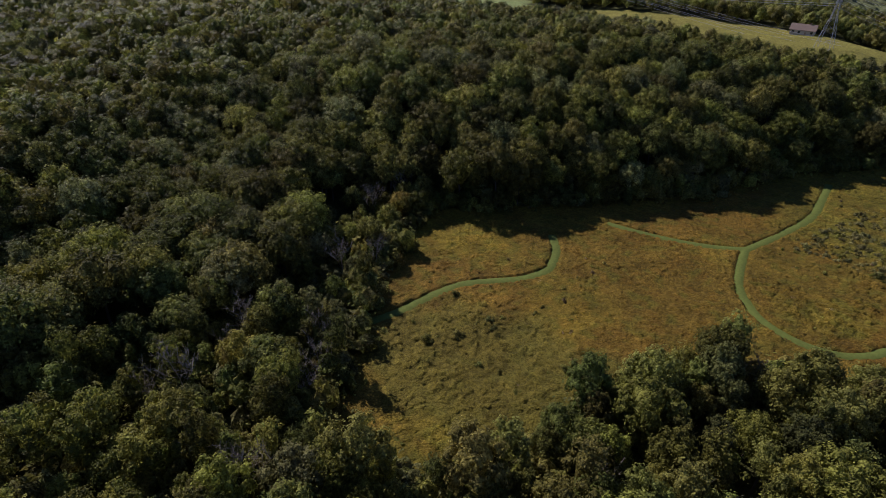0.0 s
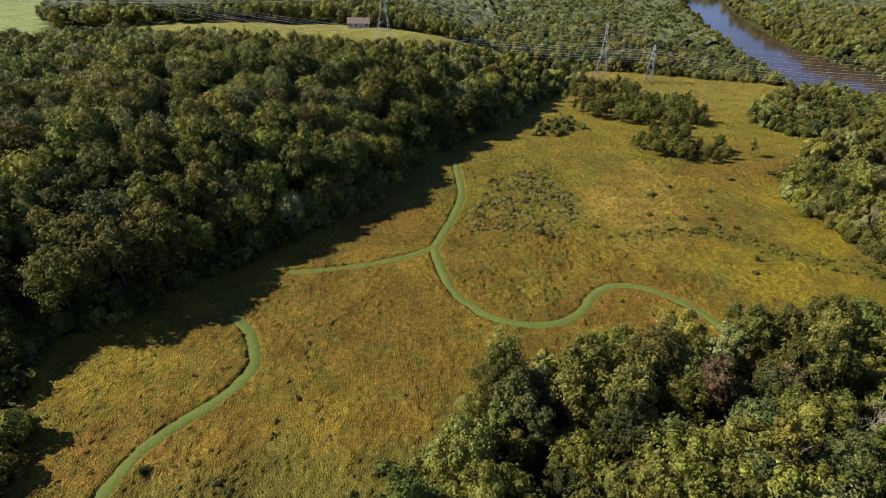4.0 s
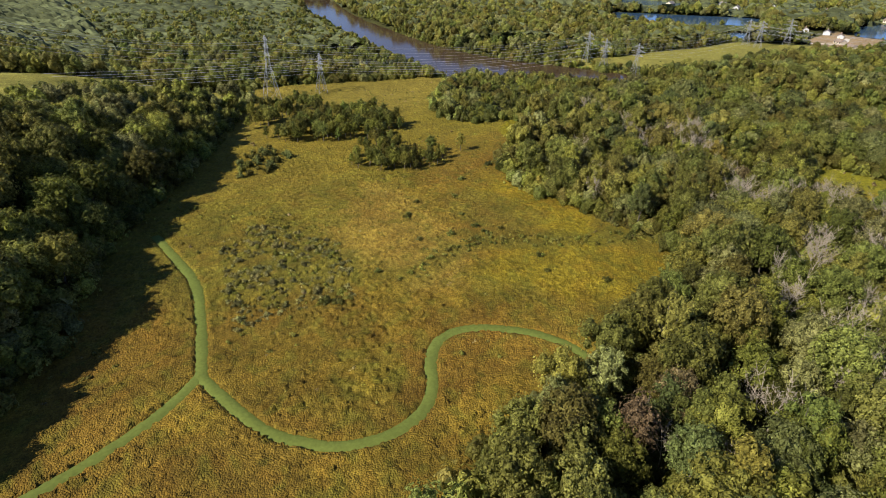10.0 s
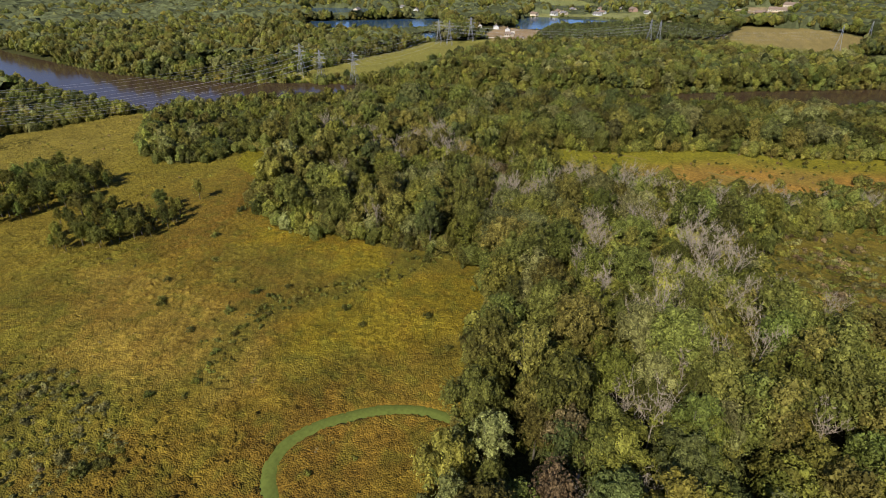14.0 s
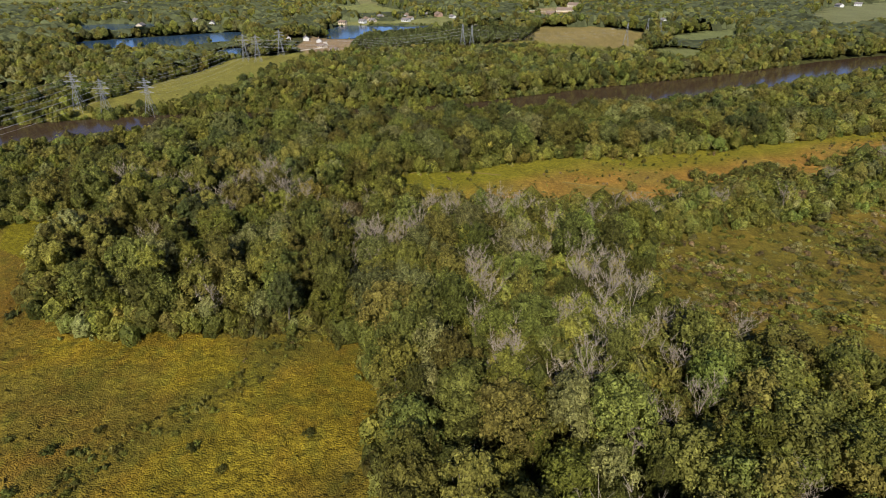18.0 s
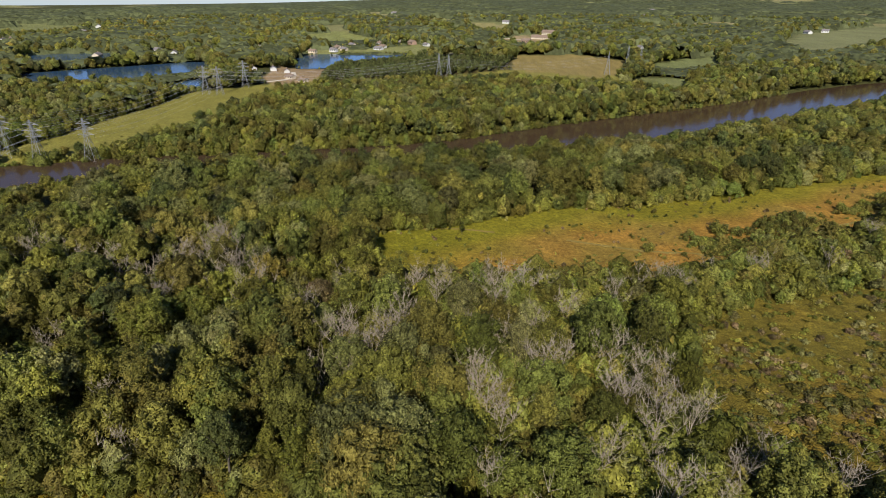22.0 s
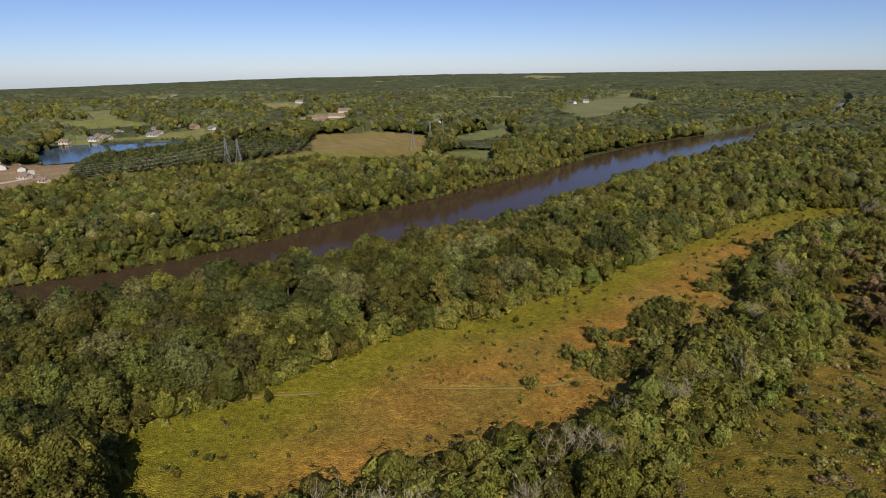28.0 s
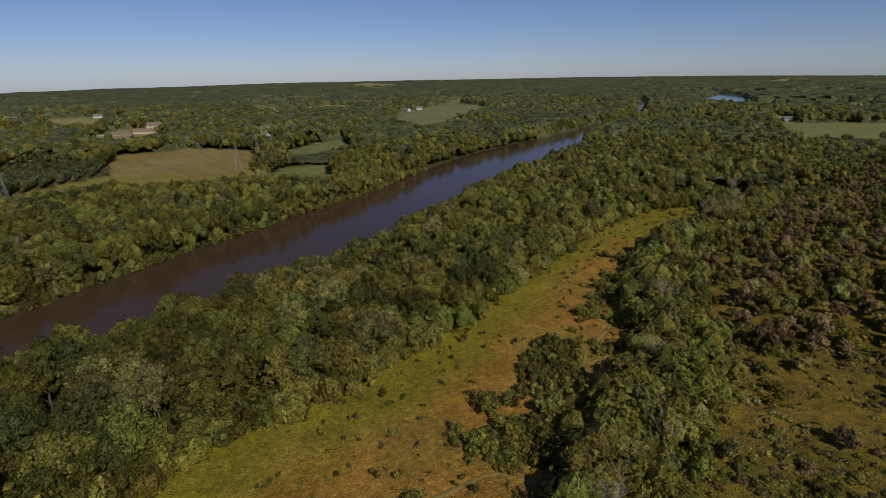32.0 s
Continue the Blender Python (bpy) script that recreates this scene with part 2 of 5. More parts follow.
def plant_colour(x, y):
    """The colour of the herbs and grasses that grow at a place."""
    x, y = np.asarray(x, float), np.asarray(y, float)
    n1, n2, n3 = wave(x, y, 22, 11), wave(x, y, 6, 12), wave(x, y, 50, 13)
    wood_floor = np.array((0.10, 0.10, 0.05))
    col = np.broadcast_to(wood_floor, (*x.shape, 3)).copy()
    strip = np.array((0.36, 0.32, 0.12))
    for poly in (WEST_STRIP, EAST_STRIP):
        col[inside(poly, x, y)] = strip
    col[inside(WEST_FIELD, x, y)] = (0.36, 0.42, 0.24)
    far = np.hypot(x - CENTRE[0], y - CENTRE[1])
    lea = (far > 1150) & (glade(x, y) > 0.625)
    col[lea] = mix(np.broadcast_to(np.array((0.24, 0.27, 0.10)), (*x.shape, 3)), (0.38, 0.34, 0.17), wave(x, y, 320, 46))[lea]
    for poly, c in FIELDS.values():
        col[inside(poly, x, y)] = c
    col[inside(PLANTATION, x, y)] = (0.13, 0.10, 0.05)
    # main meadow
    m = mix(np.broadcast_to(np.array((0.235, 0.145, 0.038)), (*x.shape, 3)), (0.25, 0.175, 0.04), smooth(0.35, 0.7, n1))
    m = mix(m, (0.17, 0.155, 0.035), 0.6 * smooth(0.5, 0.8, n3))
    m = mix(m, (0.24, 0.18, 0.035), 0.7 * spot(x, y, -85, 88, 30, 20, 40))
    m = mix(m, (0.32, 0.235, 0.025), 0.5 * spot(x, y, 128, 138, 42, 20, -35))
    m = mix(m, (0.33, 0.26, 0.025), 0.55 * spot(x, y, 146, 185, 14, 34, 0))
    m = mix(m, (0.18, 0.15, 0.04), 0.7 * spot(x, y, 128, 196, 15, 24, 20))
    m = mix(m, (0.32, 0.225, 0.07), 0.9 * spot(x, y, 90, 200, 17, 45, -15))
    m = mix(m, (0.25, 0.21, 0.045), 0.7 * spot(x, y, 34, 137, 17, 14))
    m = mix(m, (0.19, 0.175, 0.04), 0.6 * spot(x, y, 34, 222, 46, 58, 10))
    m = mix(m, (0.33, 0.225, 0.07), 0.7 * spot(x, y, 82, 196, 22, 30, 20))
    m = mix(m, (0.19, 0.165, 0.045), 0.7 * spot(x, y, 43, 200, 22, 32, 10))
    m = mix(m, (0.19, 0.125, 0.032), 0.6 * spot(x, y, 22, 160, 34, 30, 0))
    m = mix(m, (0.19, 0.13, 0.034), 0.55 * spot(x, y, 0, 112, 45, 32, 0))
    m = m * (0.84 + 0.32 * wave(x, y, 11, 14))[..., None]
    m = mix(m, (0.15, 0.15, 0.035), 0.5 * smooth(0.55, 0.8, wave(x, y, 2.6, 15)))
    m = mix(m, (0.26, 0.12, 0.03), 0.2 * smooth(0.55, 0.8, wave(x, y, 3.4, 16)))
    m = mix(m, (0.165, 0.145, 0.045), 0.75 * spot(x, y, -25, 45, 50, 26, 15))
    m = mix(m, (0.26, 0.21, 0.05), 0.7 * smooth(230, 300, y))
    m = mix(m, (0.33, 0.26, 0.09), 0.6 * smooth(310, 380, y))
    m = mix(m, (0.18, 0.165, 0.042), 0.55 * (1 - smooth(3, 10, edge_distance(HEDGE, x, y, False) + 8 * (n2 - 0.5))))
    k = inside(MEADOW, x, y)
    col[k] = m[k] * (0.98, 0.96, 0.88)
    # reddish meadow by the river
    r = mix(np.broadcast_to(np.array((0.46, 0.25, 0.085)), (*x.shape, 3)), (0.38, 0.25, 0.085), smooth(0.4, 0.7, n1))
    r = mix(r, (0.285, 0.245, 0.04), 0.85 * smooth(70, 115, y + 0.25 * (x - 300) + 26 * (n1 - 0.5)))
    river_side = [(303, 146), (306, 128), (314, 106), (339, 57), (342, 20), (350, 8), (362, -30), (376, -57), (397, -105), (426, -176), (441, -236)]
    edge = 1 - smooth(14, 34, edge_distance(river_side, x, y, False) + 20 * (n1 - 0.5) + 0.09 * np.clip(-y, 0, 200))
    r = mix(r, (0.275, 0.25, 0.036), 0.9 * edge)
    r = mix(r, (0.27, 0.25, 0.035), 0.8 * smooth(-130, -190, y))
    k = inside(RED_MEADOW, x, y)
    col[k] = r[k]
    b = mix(np.broadcast_to(np.array((0.255, 0.175, 0.047)), (*x.shape, 3)), (0.205, 0.16, 0.042), smooth(0.35, 0.65, n1))
    k = inside(BRUSH, x, y)
    col[k] = b[k]
    col[inside(GLADE, x, y)] = (0.25, 0.21, 0.025)
    tone = np.broadcast_to(np.array((0.54, 0.54, 0.29)), col.shape).copy()
    away = lea.copy()
    for poly, _ in FIELDS.values():
        away |= inside(poly, x, y)
    tone[away] = (0.62, 0.58, 0.52)
    return col * (0.82 + 0.36 * n2)[..., None] * tone


# ---------------------------------------------------------------- materials
def material(name, base, rough=0.8, build=None, spec=0.12):
    m = bpy.data.materials.new(name)
    m.use_nodes = True
    b = m.node_tree.nodes["Principled BSDF"]
    b.inputs["Base Color"].default_value = (*base, 1)
    b.inputs["Roughness"].default_value = rough
    b.inputs["Specular IOR Level"].default_value = spec
    if build:
        build(m.node_tree, b)
    return m


def node(tree, kind, **inputs):
    n = tree.nodes.new(kind)
    for key, v in inputs.items():
        n.inputs[key.replace("_", " ")].default_value = v
    return n


def noise_at(tree, scale, detail=4.0, coord="Object"):
    n = node(tree, "ShaderNodeTexNoise", Scale=scale, Detail=detail)
    c = tree.nodes.new("ShaderNodeTexCoord")
    tree.links.new(c.outputs[coord], n.inputs["Vector"])
    return n


def scaled(tree, colour, value, low, high):
    """colour times a value that is mapped to low..high."""
    r = node(tree, "ShaderNodeMapRange")
    r.inputs["To Min"].default_value, r.inputs["To Max"].default_value = low, high
    tree.links.new(value, r.inputs["Value"])
    v = tree.nodes.new("ShaderNodeVectorMath")
    v.operation = "SCALE"
    tree.links.new(colour, v.inputs[0])
    tree.links.new(r.outputs[0], v.inputs["Scale"])
    return v.outputs[0]


def bump(tree, b, value, strength, distance):
    n = node(tree, "ShaderNodeBump", Strength=strength, Distance=distance)
    tree.links.new(value, n.inputs["Height"])
    tree.links.new(n.outputs[0], b.inputs["Normal"])


def herb_nodes(tree, b):
    at = tree.nodes.new("ShaderNodeVertexColor")
    at.layer_name = "plants"
    fine, mid = noise_at(tree, 2.6, 5), noise_at(tree, 0.5, 4)
    clump = node(tree, "ShaderNodeTexVoronoi", Scale=2.6)
    co = tree.nodes.new("ShaderNodeTexCoord")
    tree.links.new(co.outputs["Object"], clump.inputs["Vector"])
    sep = tree.nodes.new("ShaderNodeSeparateColor")
    tree.links.new(clump.outputs["Color"], sep.inputs[0])
    c = scaled(tree, at.outputs[0], fine.outputs[0], 0.4, 1.6)
    c = scaled(tree, c, sep.outputs[0], 0.72, 1.28)
    c = scaled(tree, c, mid.outputs[0], 0.5, 1.5)
    tree.links.new(c, b.inputs["Base Color"])
    bump(tree, b, clump.outputs["Distance"], 1.0, -0.26)


def leaf_nodes(tint, spread, joined):
    """Leaves: a tone for each tree, another for each spray, flecks and gaps for the single leaves."""
    def build(tree, b):
        rgb = node(tree, "ShaderNodeRGB")
        rgb.outputs[0].default_value = (0.99 * tint[0], 0.945 * tint[1], 0.94 * tint[2], 1)
        g = tree.nodes.new("ShaderNodeNewGeometry")
        co = tree.nodes.new("ShaderNodeTexCoord")
        c = scaled(tree, rgb.outputs[0], g.outputs["Random Per Island"], 0.66, 1.34)
        hs = node(tree, "ShaderNodeHueSaturation")
        if joined:
            v = node(tree, "ShaderNodeTexVoronoi", Scale=0.11)
            tree.links.new(co.outputs["Object"], v.inputs["Vector"])
            sep = tree.nodes.new("ShaderNodeSeparateColor")
            tree.links.new(v.outputs["Color"], sep.inputs[0])
            one, two = sep.outputs[0], sep.outputs[1]
        else:
            info = tree.nodes.new("ShaderNodeObjectInfo")
            one = info.outputs["Random"]
            w = node(tree, "ShaderNodeTexWhiteNoise")
            w.noise_dimensions = "1D"
            tree.links.new(one, w.inputs["W"])
            two = w.outputs["Value"]
        for source, slot, low, high in ((one, "Hue", 0.5 - spread, 0.5 + spread * 0.6), (two, "Value", 0.55, 1.48)):
            r = node(tree, "ShaderNodeMapRange")
            r.inputs["To Min"].default_value, r.inputs["To Max"].default_value = low, high
            tree.links.new(source, r.inputs["Value"])
            tree.links.new(r.outputs[0], hs.inputs[slot])
        tree.links.new(c, hs.inputs["Color"])
        fleck = node(tree, "ShaderNodeTexVoronoi", Scale=1.9 if joined else 3.0)
        tree.links.new(co.outputs["Object"], fleck.inputs["Vector"])
        fsep = tree.nodes.new("ShaderNodeSeparateColor")
        tree.links.new(fleck.outputs["Color"], fsep.inputs[0])
        out = scaled(tree, hs.outputs[0], fsep.outputs[0], 0.5 if joined else 0.42, 1.5 if joined else 1.58)
        tree.links.new(out, b.inputs["Base Color"])
        bump(tree, b, fleck.outputs["Distance"], 1.0, -0.3)
        tr = tree.nodes.new("ShaderNodeBsdfTranslucent")
        tree.links.new(out, tr.inputs[0])
        ms = node(tree, "ShaderNodeMixShader", Fac=0.46)
        tree.links.new(b.outputs[0], ms.inputs[1])
        tree.links.new(tr.outputs[0], ms.inputs[2])
        gaps = node(tree, "ShaderNodeTexNoise", Scale=2.6 if joined else 4.2, Detail=1.0)
        tree.links.new(co.outputs["Object"], gaps.inputs["Vector"])
        cut = tree.nodes.new("ShaderNodeMath")
        cut.operation = "GREATER_THAN"
        cut.inputs[1].default_value = 0.575
        tree.links.new(gaps.outputs[0], cut.inputs[0])
        hole = tree.nodes.new("ShaderNodeBsdfTransparent")
        leafy = tree.nodes.new("ShaderNodeMixShader")
        tree.links.new(cut.outputs[0], leafy.inputs[0])
        tree.links.new(ms.outputs[0], leafy.inputs[1])
        tree.links.new(hole.outputs[0], leafy.inputs[2])
        tree.links.new(leafy.outputs[0], tree.nodes["Material Output"].inputs[0])
    return build


def canopy_nodes(tint):
    """Far woods: a tone for each crown and for each stand of trees."""
    def build(tree, b):
        rgb = node(tree, "ShaderNodeRGB")
        rgb.outputs[0].default_value = (*tint, 1)
        co = tree.nodes.new("ShaderNodeTexCoord")
        crown = node(tree, "ShaderNodeTexVoronoi", Scale=0.085)
        tree.links.new(co.outputs["Object"], crown.inputs["Vector"])
        sep = tree.nodes.new("ShaderNodeSeparateColor")
        tree.links.new(crown.outputs["Color"], sep.inputs[0])
        stand, leafy = noise_at(tree, 0.008, 3), noise_at(tree, 0.35, 3)
        c = scaled(tree, rgb.outputs[0], sep.outputs[0], 0.55, 1.4)
        c = scaled(tree, c, stand.outputs[0], 0.5, 1.5)
        c = scaled(tree, c, leafy.outputs[0], 0.4, 1.6)
        tree.links.new(c, b.inputs["Base Color"])
        bump(tree, b, crown.outputs["Distance"], 0.6, -3.0)
    return build


def plain_nodes(tint, scale, low=0.6, high=1.4, depth=0.05):
    def build(tree, b):
        rgb = node(tree, "ShaderNodeRGB")
        rgb.outputs[0].default_value = (*tint, 1)
        n, big = noise_at(tree, scale, 5), noise_at(tree, scale / 12, 3)
        c = scaled(tree, rgb.outputs[0], n.outputs[0], low, high)
        c = scaled(tree, c, big.outputs[0], 0.8, 1.2)
        tree.links.new(c, b.inputs["Base Color"])
        bump(tree, b, n.outputs[0], 0.5, depth)
    return build


def water_nodes(tree, b):
    n = noise_at(tree, 0.35, 4)
    bump(tree, b, n.outputs[0], 0.16, 0.2)
    b.inputs["IOR"].default_value = 1.15


# The far tone is bluer: some distance haze is mixed into its colour.
LEAF = {
    "oak": (0.166, 0.160, 0.035), "dark": (0.104, 0.122, 0.036), "mid": (0.150, 0.166, 0.037), "far": (0.068, 0.075, 0.032),
    "lime": (0.186, 0.194, 0.035), "silver": (0.194, 0.202, 0.066), "rust": (0.204, 0.158, 0.072),
    "sage": (0.200, 0.196, 0.066), "gold": (0.230, 0.200, 0.038), "fresh": (0.140, 0.172, 0.036),
}
leaf_mat = {k: material("leaves_" + k, c, 0.5, leaf_nodes(c, 0.02, False), 0.1) for k, c in LEAF.items()}
wood_mat = {k: material("woods_" + k, c, 0.5, leaf_nodes(c, 0.02, True), 0.1) for k, c in LEAF.items()}
mat_canopy = material("far_canopy", LEAF["far"], 0.8, canopy_nodes(LEAF["far"]), 0.05)
mat_bark = material("bark", (0.10, 0.085, 0.065), 0.9, plain_nodes((0.10, 0.085, 0.065), 2.0))
mat_dead = material("dead_wood", (0.36, 0.31, 0.25), 0.9, plain_nodes((0.27, 0.225, 0.165), 2.0))
mat_ground = material("meadow_soil", (0.2, 0.15, 0.05), 0.95, herb_nodes)
mat_herb = material("meadow_herbs", (0.2, 0.15, 0.05), 0.9, herb_nodes)
mat_mown = material("mown_grass", (0.10, 0.155, 0.035), 0.9, plain_nodes((0.098, 0.118, 0.022), 1.2, 0.65, 1.35, 0.1))
mat_worn = material("worn_track", (0.27, 0.21, 0.10), 0.95, plain_nodes((0.185, 0.14, 0.04), 0.8))
mat_water = material("brown_river_water", (0.050, 0.032, 0.018), 0.12, water_nodes, 0.5)
mat_lake = material("lake_water", (0.03, 0.06, 0.10), 0.12, water_nodes, 0.5)
mat_steel = material("galvanised_steel", (0.25, 0.255, 0.26), 0.5, plain_nodes((0.25, 0.255, 0.26), 3, 0.8, 1.2, 0.01))
mat_wire = material("aluminium_wire", (0.35, 0.35, 0.36), 0.45)
mat_white = material("white_siding", (0.52, 0.51, 0.48), 0.7, plain_nodes((0.52, 0.51, 0.48), 1.5, 0.9, 1.1, 0.01))
mat_brick = material("reddish_walls", (0.33, 0.22, 0.16), 0.8, plain_nodes((0.33, 0.22, 0.16), 2.0, 0.7, 1.2, 0.02))
mat_tan = material("tan_walls", (0.50, 0.42, 0.31), 0.8, plain_nodes((0.50, 0.42, 0.31), 2.0, 0.8, 1.2, 0.02))
mat_roof = material("grey_shingles", (0.17, 0.155, 0.15), 0.9, plain_nodes((0.17, 0.155, 0.15), 2.0, 0.7, 1.3, 0.03))
mat_roof_b = material("brown_shingles", (0.19, 0.14, 0.105), 0.9, plain_nodes((0.19, 0.14, 0.105), 2.0, 0.7, 1.3, 0.03))
mat_glass = material("dark_window_glass", (0.03, 0.035, 0.04), 0.1, None, 0.5)
mat_gravel = material("pale_gravel", (0.50, 0.44, 0.35), 0.95, plain_nodes((0.50, 0.44, 0.35), 0.8, 0.8, 1.2, 0.02))


# ---------------------------------------------------------------- mesh tools
def mesh_from(name, verts, faces, mat, colours=None, flat=True):
    me = bpy.data.meshes.new(name)
    verts = np.asarray(verts, np.float32)
    faces = np.asarray(faces, np.int32)
    k = faces.shape[1]
    me.vertices.add(len(verts))
    me.vertices.foreach_set("co", verts.ravel())
    me.loops.add(faces.size)
    me.loops.foreach_set("vertex_index", faces.ravel())
    me.polygons.add(len(faces))
    me.polygons.foreach_set("loop_start", np.arange(0, faces.size, k, dtype=np.int32))
    me.polygons.foreach_set("loop_total", np.full(len(faces), k, np.int32))
    me.polygons.foreach_set("use_smooth", np.full(len(faces), not flat, bool))
    if colours is not None:
        at = me.color_attributes.new("plants", "FLOAT_COLOR", "POINT")
        at.data.foreach_set("color", np.c_[colours, np.ones(len(verts))].astype(np.float32).ravel())
    me.materials.append(mat)
    me.update()
    me.validate()
    return me


def part(name, data, parent, label="", at=None):
    """A mesh (or bmesh with a material) as one part of a thing."""
    if isinstance(data, tuple):
        bm, mat = data
        me = bpy.data.meshes.new(name)
        bm.to_mesh(me)
        bm.free()
        me.materials.append(mat)
        data = me
    ob = new(name, data)
    ob.parent = parent
    if at is not None:
        ob.matrix_basis = at
    return tagged(ob, label)


def box(bm, x0, y0, z0, x1, y1, z1):
    m = Matrix.LocRotScale(((x0 + x1) / 2, (y0 + y1) / 2, (z0 + z1) / 2), None, (x1 - x0, y1 - y0, z1 - z0))
    bmesh.ops.create_cube(bm, size=1, matrix=m)


def bar(verts, faces, a, b, ra, rb=None, sides=4):
    """A thin tapered bar from a to b, added to the lists."""
    rb = ra if rb is None else rb
    a, b = np.asarray(a, float), np.asarray(b, float)
    d = (b - a) / (np.linalg.norm(b - a) + 1e-9)
    u = np.cross(d, (0, 0, 1) if abs(d[2]) < 0.9 else (1, 0, 0))
    u /= np.linalg.norm(u)
    v = np.cross(d, u)
    n = len(verts)
    for p, r in ((a, ra), (b, rb)):
        for k in range(sides):
            w = 2 * math.pi * (k + 0.5) / sides
            verts.append(p + r * (u * math.cos(w) + v * math.sin(w)))
    for k in range(sides):
        q = (k + 1) % sides
        faces.append((n + k, n + q, n + sides + q, n + sides + k))


ICO_V, ICO_F = [], []
_bm = bmesh.new()
bmesh.ops.create_icosphere(_bm, subdivisions=1, radius=1)
ICO_V = np.array([v.co[:] for v in _bm.verts])
ICO_F = np.array([[v.index for v in f.verts] for f in _bm.faces])
_bm.free()


# ---------------------------------------------------------------- ground, water, trails
def axis(fine_low, fine_high, step, reach):
    out, s = list(np.arange(fine_low, fine_high + step, step)), step
    while out[-1] < reach:
        s *= 1.05
        out.append(out[-1] + s)
    s = step
    while out[0] > -reach:
        s *= 1.05
        out.insert(0, out[0] - s)
    return np.array(out)


gx, gy = axis(-150, 460, 3.0, 4850), axis(-150, 470, 3.0, 4850)
X, Y = np.meshgrid(gx, gy)
Z = height(X, Y)
nx, ny = len(gx), len(gy)
idx = np.arange(nx * ny).reshape(ny, nx)
quads = np.stack([idx[:-1, :-1], idx[:-1, 1:], idx[1:, 1:], idx[1:, :-1]], -1).reshape(-1, 4)
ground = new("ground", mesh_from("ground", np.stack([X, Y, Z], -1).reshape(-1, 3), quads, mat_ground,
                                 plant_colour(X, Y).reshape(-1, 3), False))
tagged(ground, "rolling grassy and wooded land reaching to the horizon", "ground", kind="structure")


def sheet(name, poly, z, mat, label):
    bm = bmesh.new()
    f = bm.faces.new([bm.verts.new((x, y, z)) for x, y in poly])
    bmesh.ops.triangulate(bm, faces=[f])
    bmesh.ops.recalc_face_normals(bm, faces=bm.faces)
    if sum(f.normal.z for f in bm.faces) < 0:
        bmesh.ops.reverse_faces(bm, faces=bm.faces)
    me = bpy.data.meshes.new(name)
    bm.to_mesh(me)
    bm.free()
    me.materials.append(mat)
    return tagged(new(name, me), label, "water", kind="structure")


def banked(poly, closed=True):
    line = spline(poly, 14)
    n = len(line)
    return [(x + 3 * (wave(x, y, 17, 8) - 0.5), y + 3 * (wave(x, y, 17, 9) - 0.5)) for x, y in line]


sheet("river_water", banked(EAST_BANK) + banked(WEST_BANK), -2.7, mat_water, "wide slow brown river between wooded banks")
sheet("lake_water", banked(LAKE_NORTH), -2.5, mat_lake, "long blue lake among trees")
sheet("lake_water", banked(POND), -2.5, mat_lake, "small dark pond beside the cleared strip")
sheet("lake_water", banked(LAKE_BACK), -2.5, mat_lake, "blue lake beyond a wooded spit")
sheet("lake_water", banked(LAKE_TOWN), -2.5, mat_lake, "far blue lake near pale houses")
sheet("lake_water", banked(LAKE_SOUTH), -2.45, mat_lake, "blue lake with houses along its shore")
sheet("lake_water", banked(LAKE_FAR), -2.4, mat_lake, "far blue lake beyond the woods")


def ribbon(name, line, half, lift, mat, label):
    d = np.gradient(line, axis=0)
    d /= np.linalg.norm(d, axis=1)[:, None] + 1e-9
    nrm = np.c_[-d[:, 1], d[:, 0]]
    w = half * (1 + 0.22 * (wave(line[:, 0] * 1.0, line[:, 1], 5, 21) - 0.5))
    cols = [line + nrm * (w * s)[:, None] for s in (-1, -0.5, 0, 0.5, 1)]
    v = np.stack([np.c_[c, height(c[:, 0], c[:, 1]) + lift + (0.05 if k in (1, 2, 3) else -0.25)] for k, c in enumerate(cols)], 1)
    n = len(line)
    i = np.arange(n * 5).reshape(n, 5)
    f = np.stack([i[:-1, :-1], i[:-1, 1:], i[1:, 1:], i[1:, :-1]], -1).reshape(-1, 4)
    me = mesh_from(name, v.reshape(-1, 3), f[:, ::-1], mat, None, False)
    return tagged(new(name, me), label, "path", kind="structure")


for n, line in enumerate(TRAIL_LINES):
    ribbon("mown_trail", line, 1.8, 0.17 + 0.012 * n, mat_mown, "winding mown green grass trail through the meadow")
for line in ([(628, 410), (657, 385), (694, 356), (736, 318), (790, 330)], [(1431, 98), (1344, 62), (1292, 8), (1441, -77)]):
    ribbon("gravel_road", spline(line, 6), 2.6, 0.5, mat_gravel, "pale gravel road past fields and houses")
for line in TRACK_LINES:
    ribbon("worn_track", line, 1.0, 0.2, mat_worn, "faint worn track through the reddish meadow")


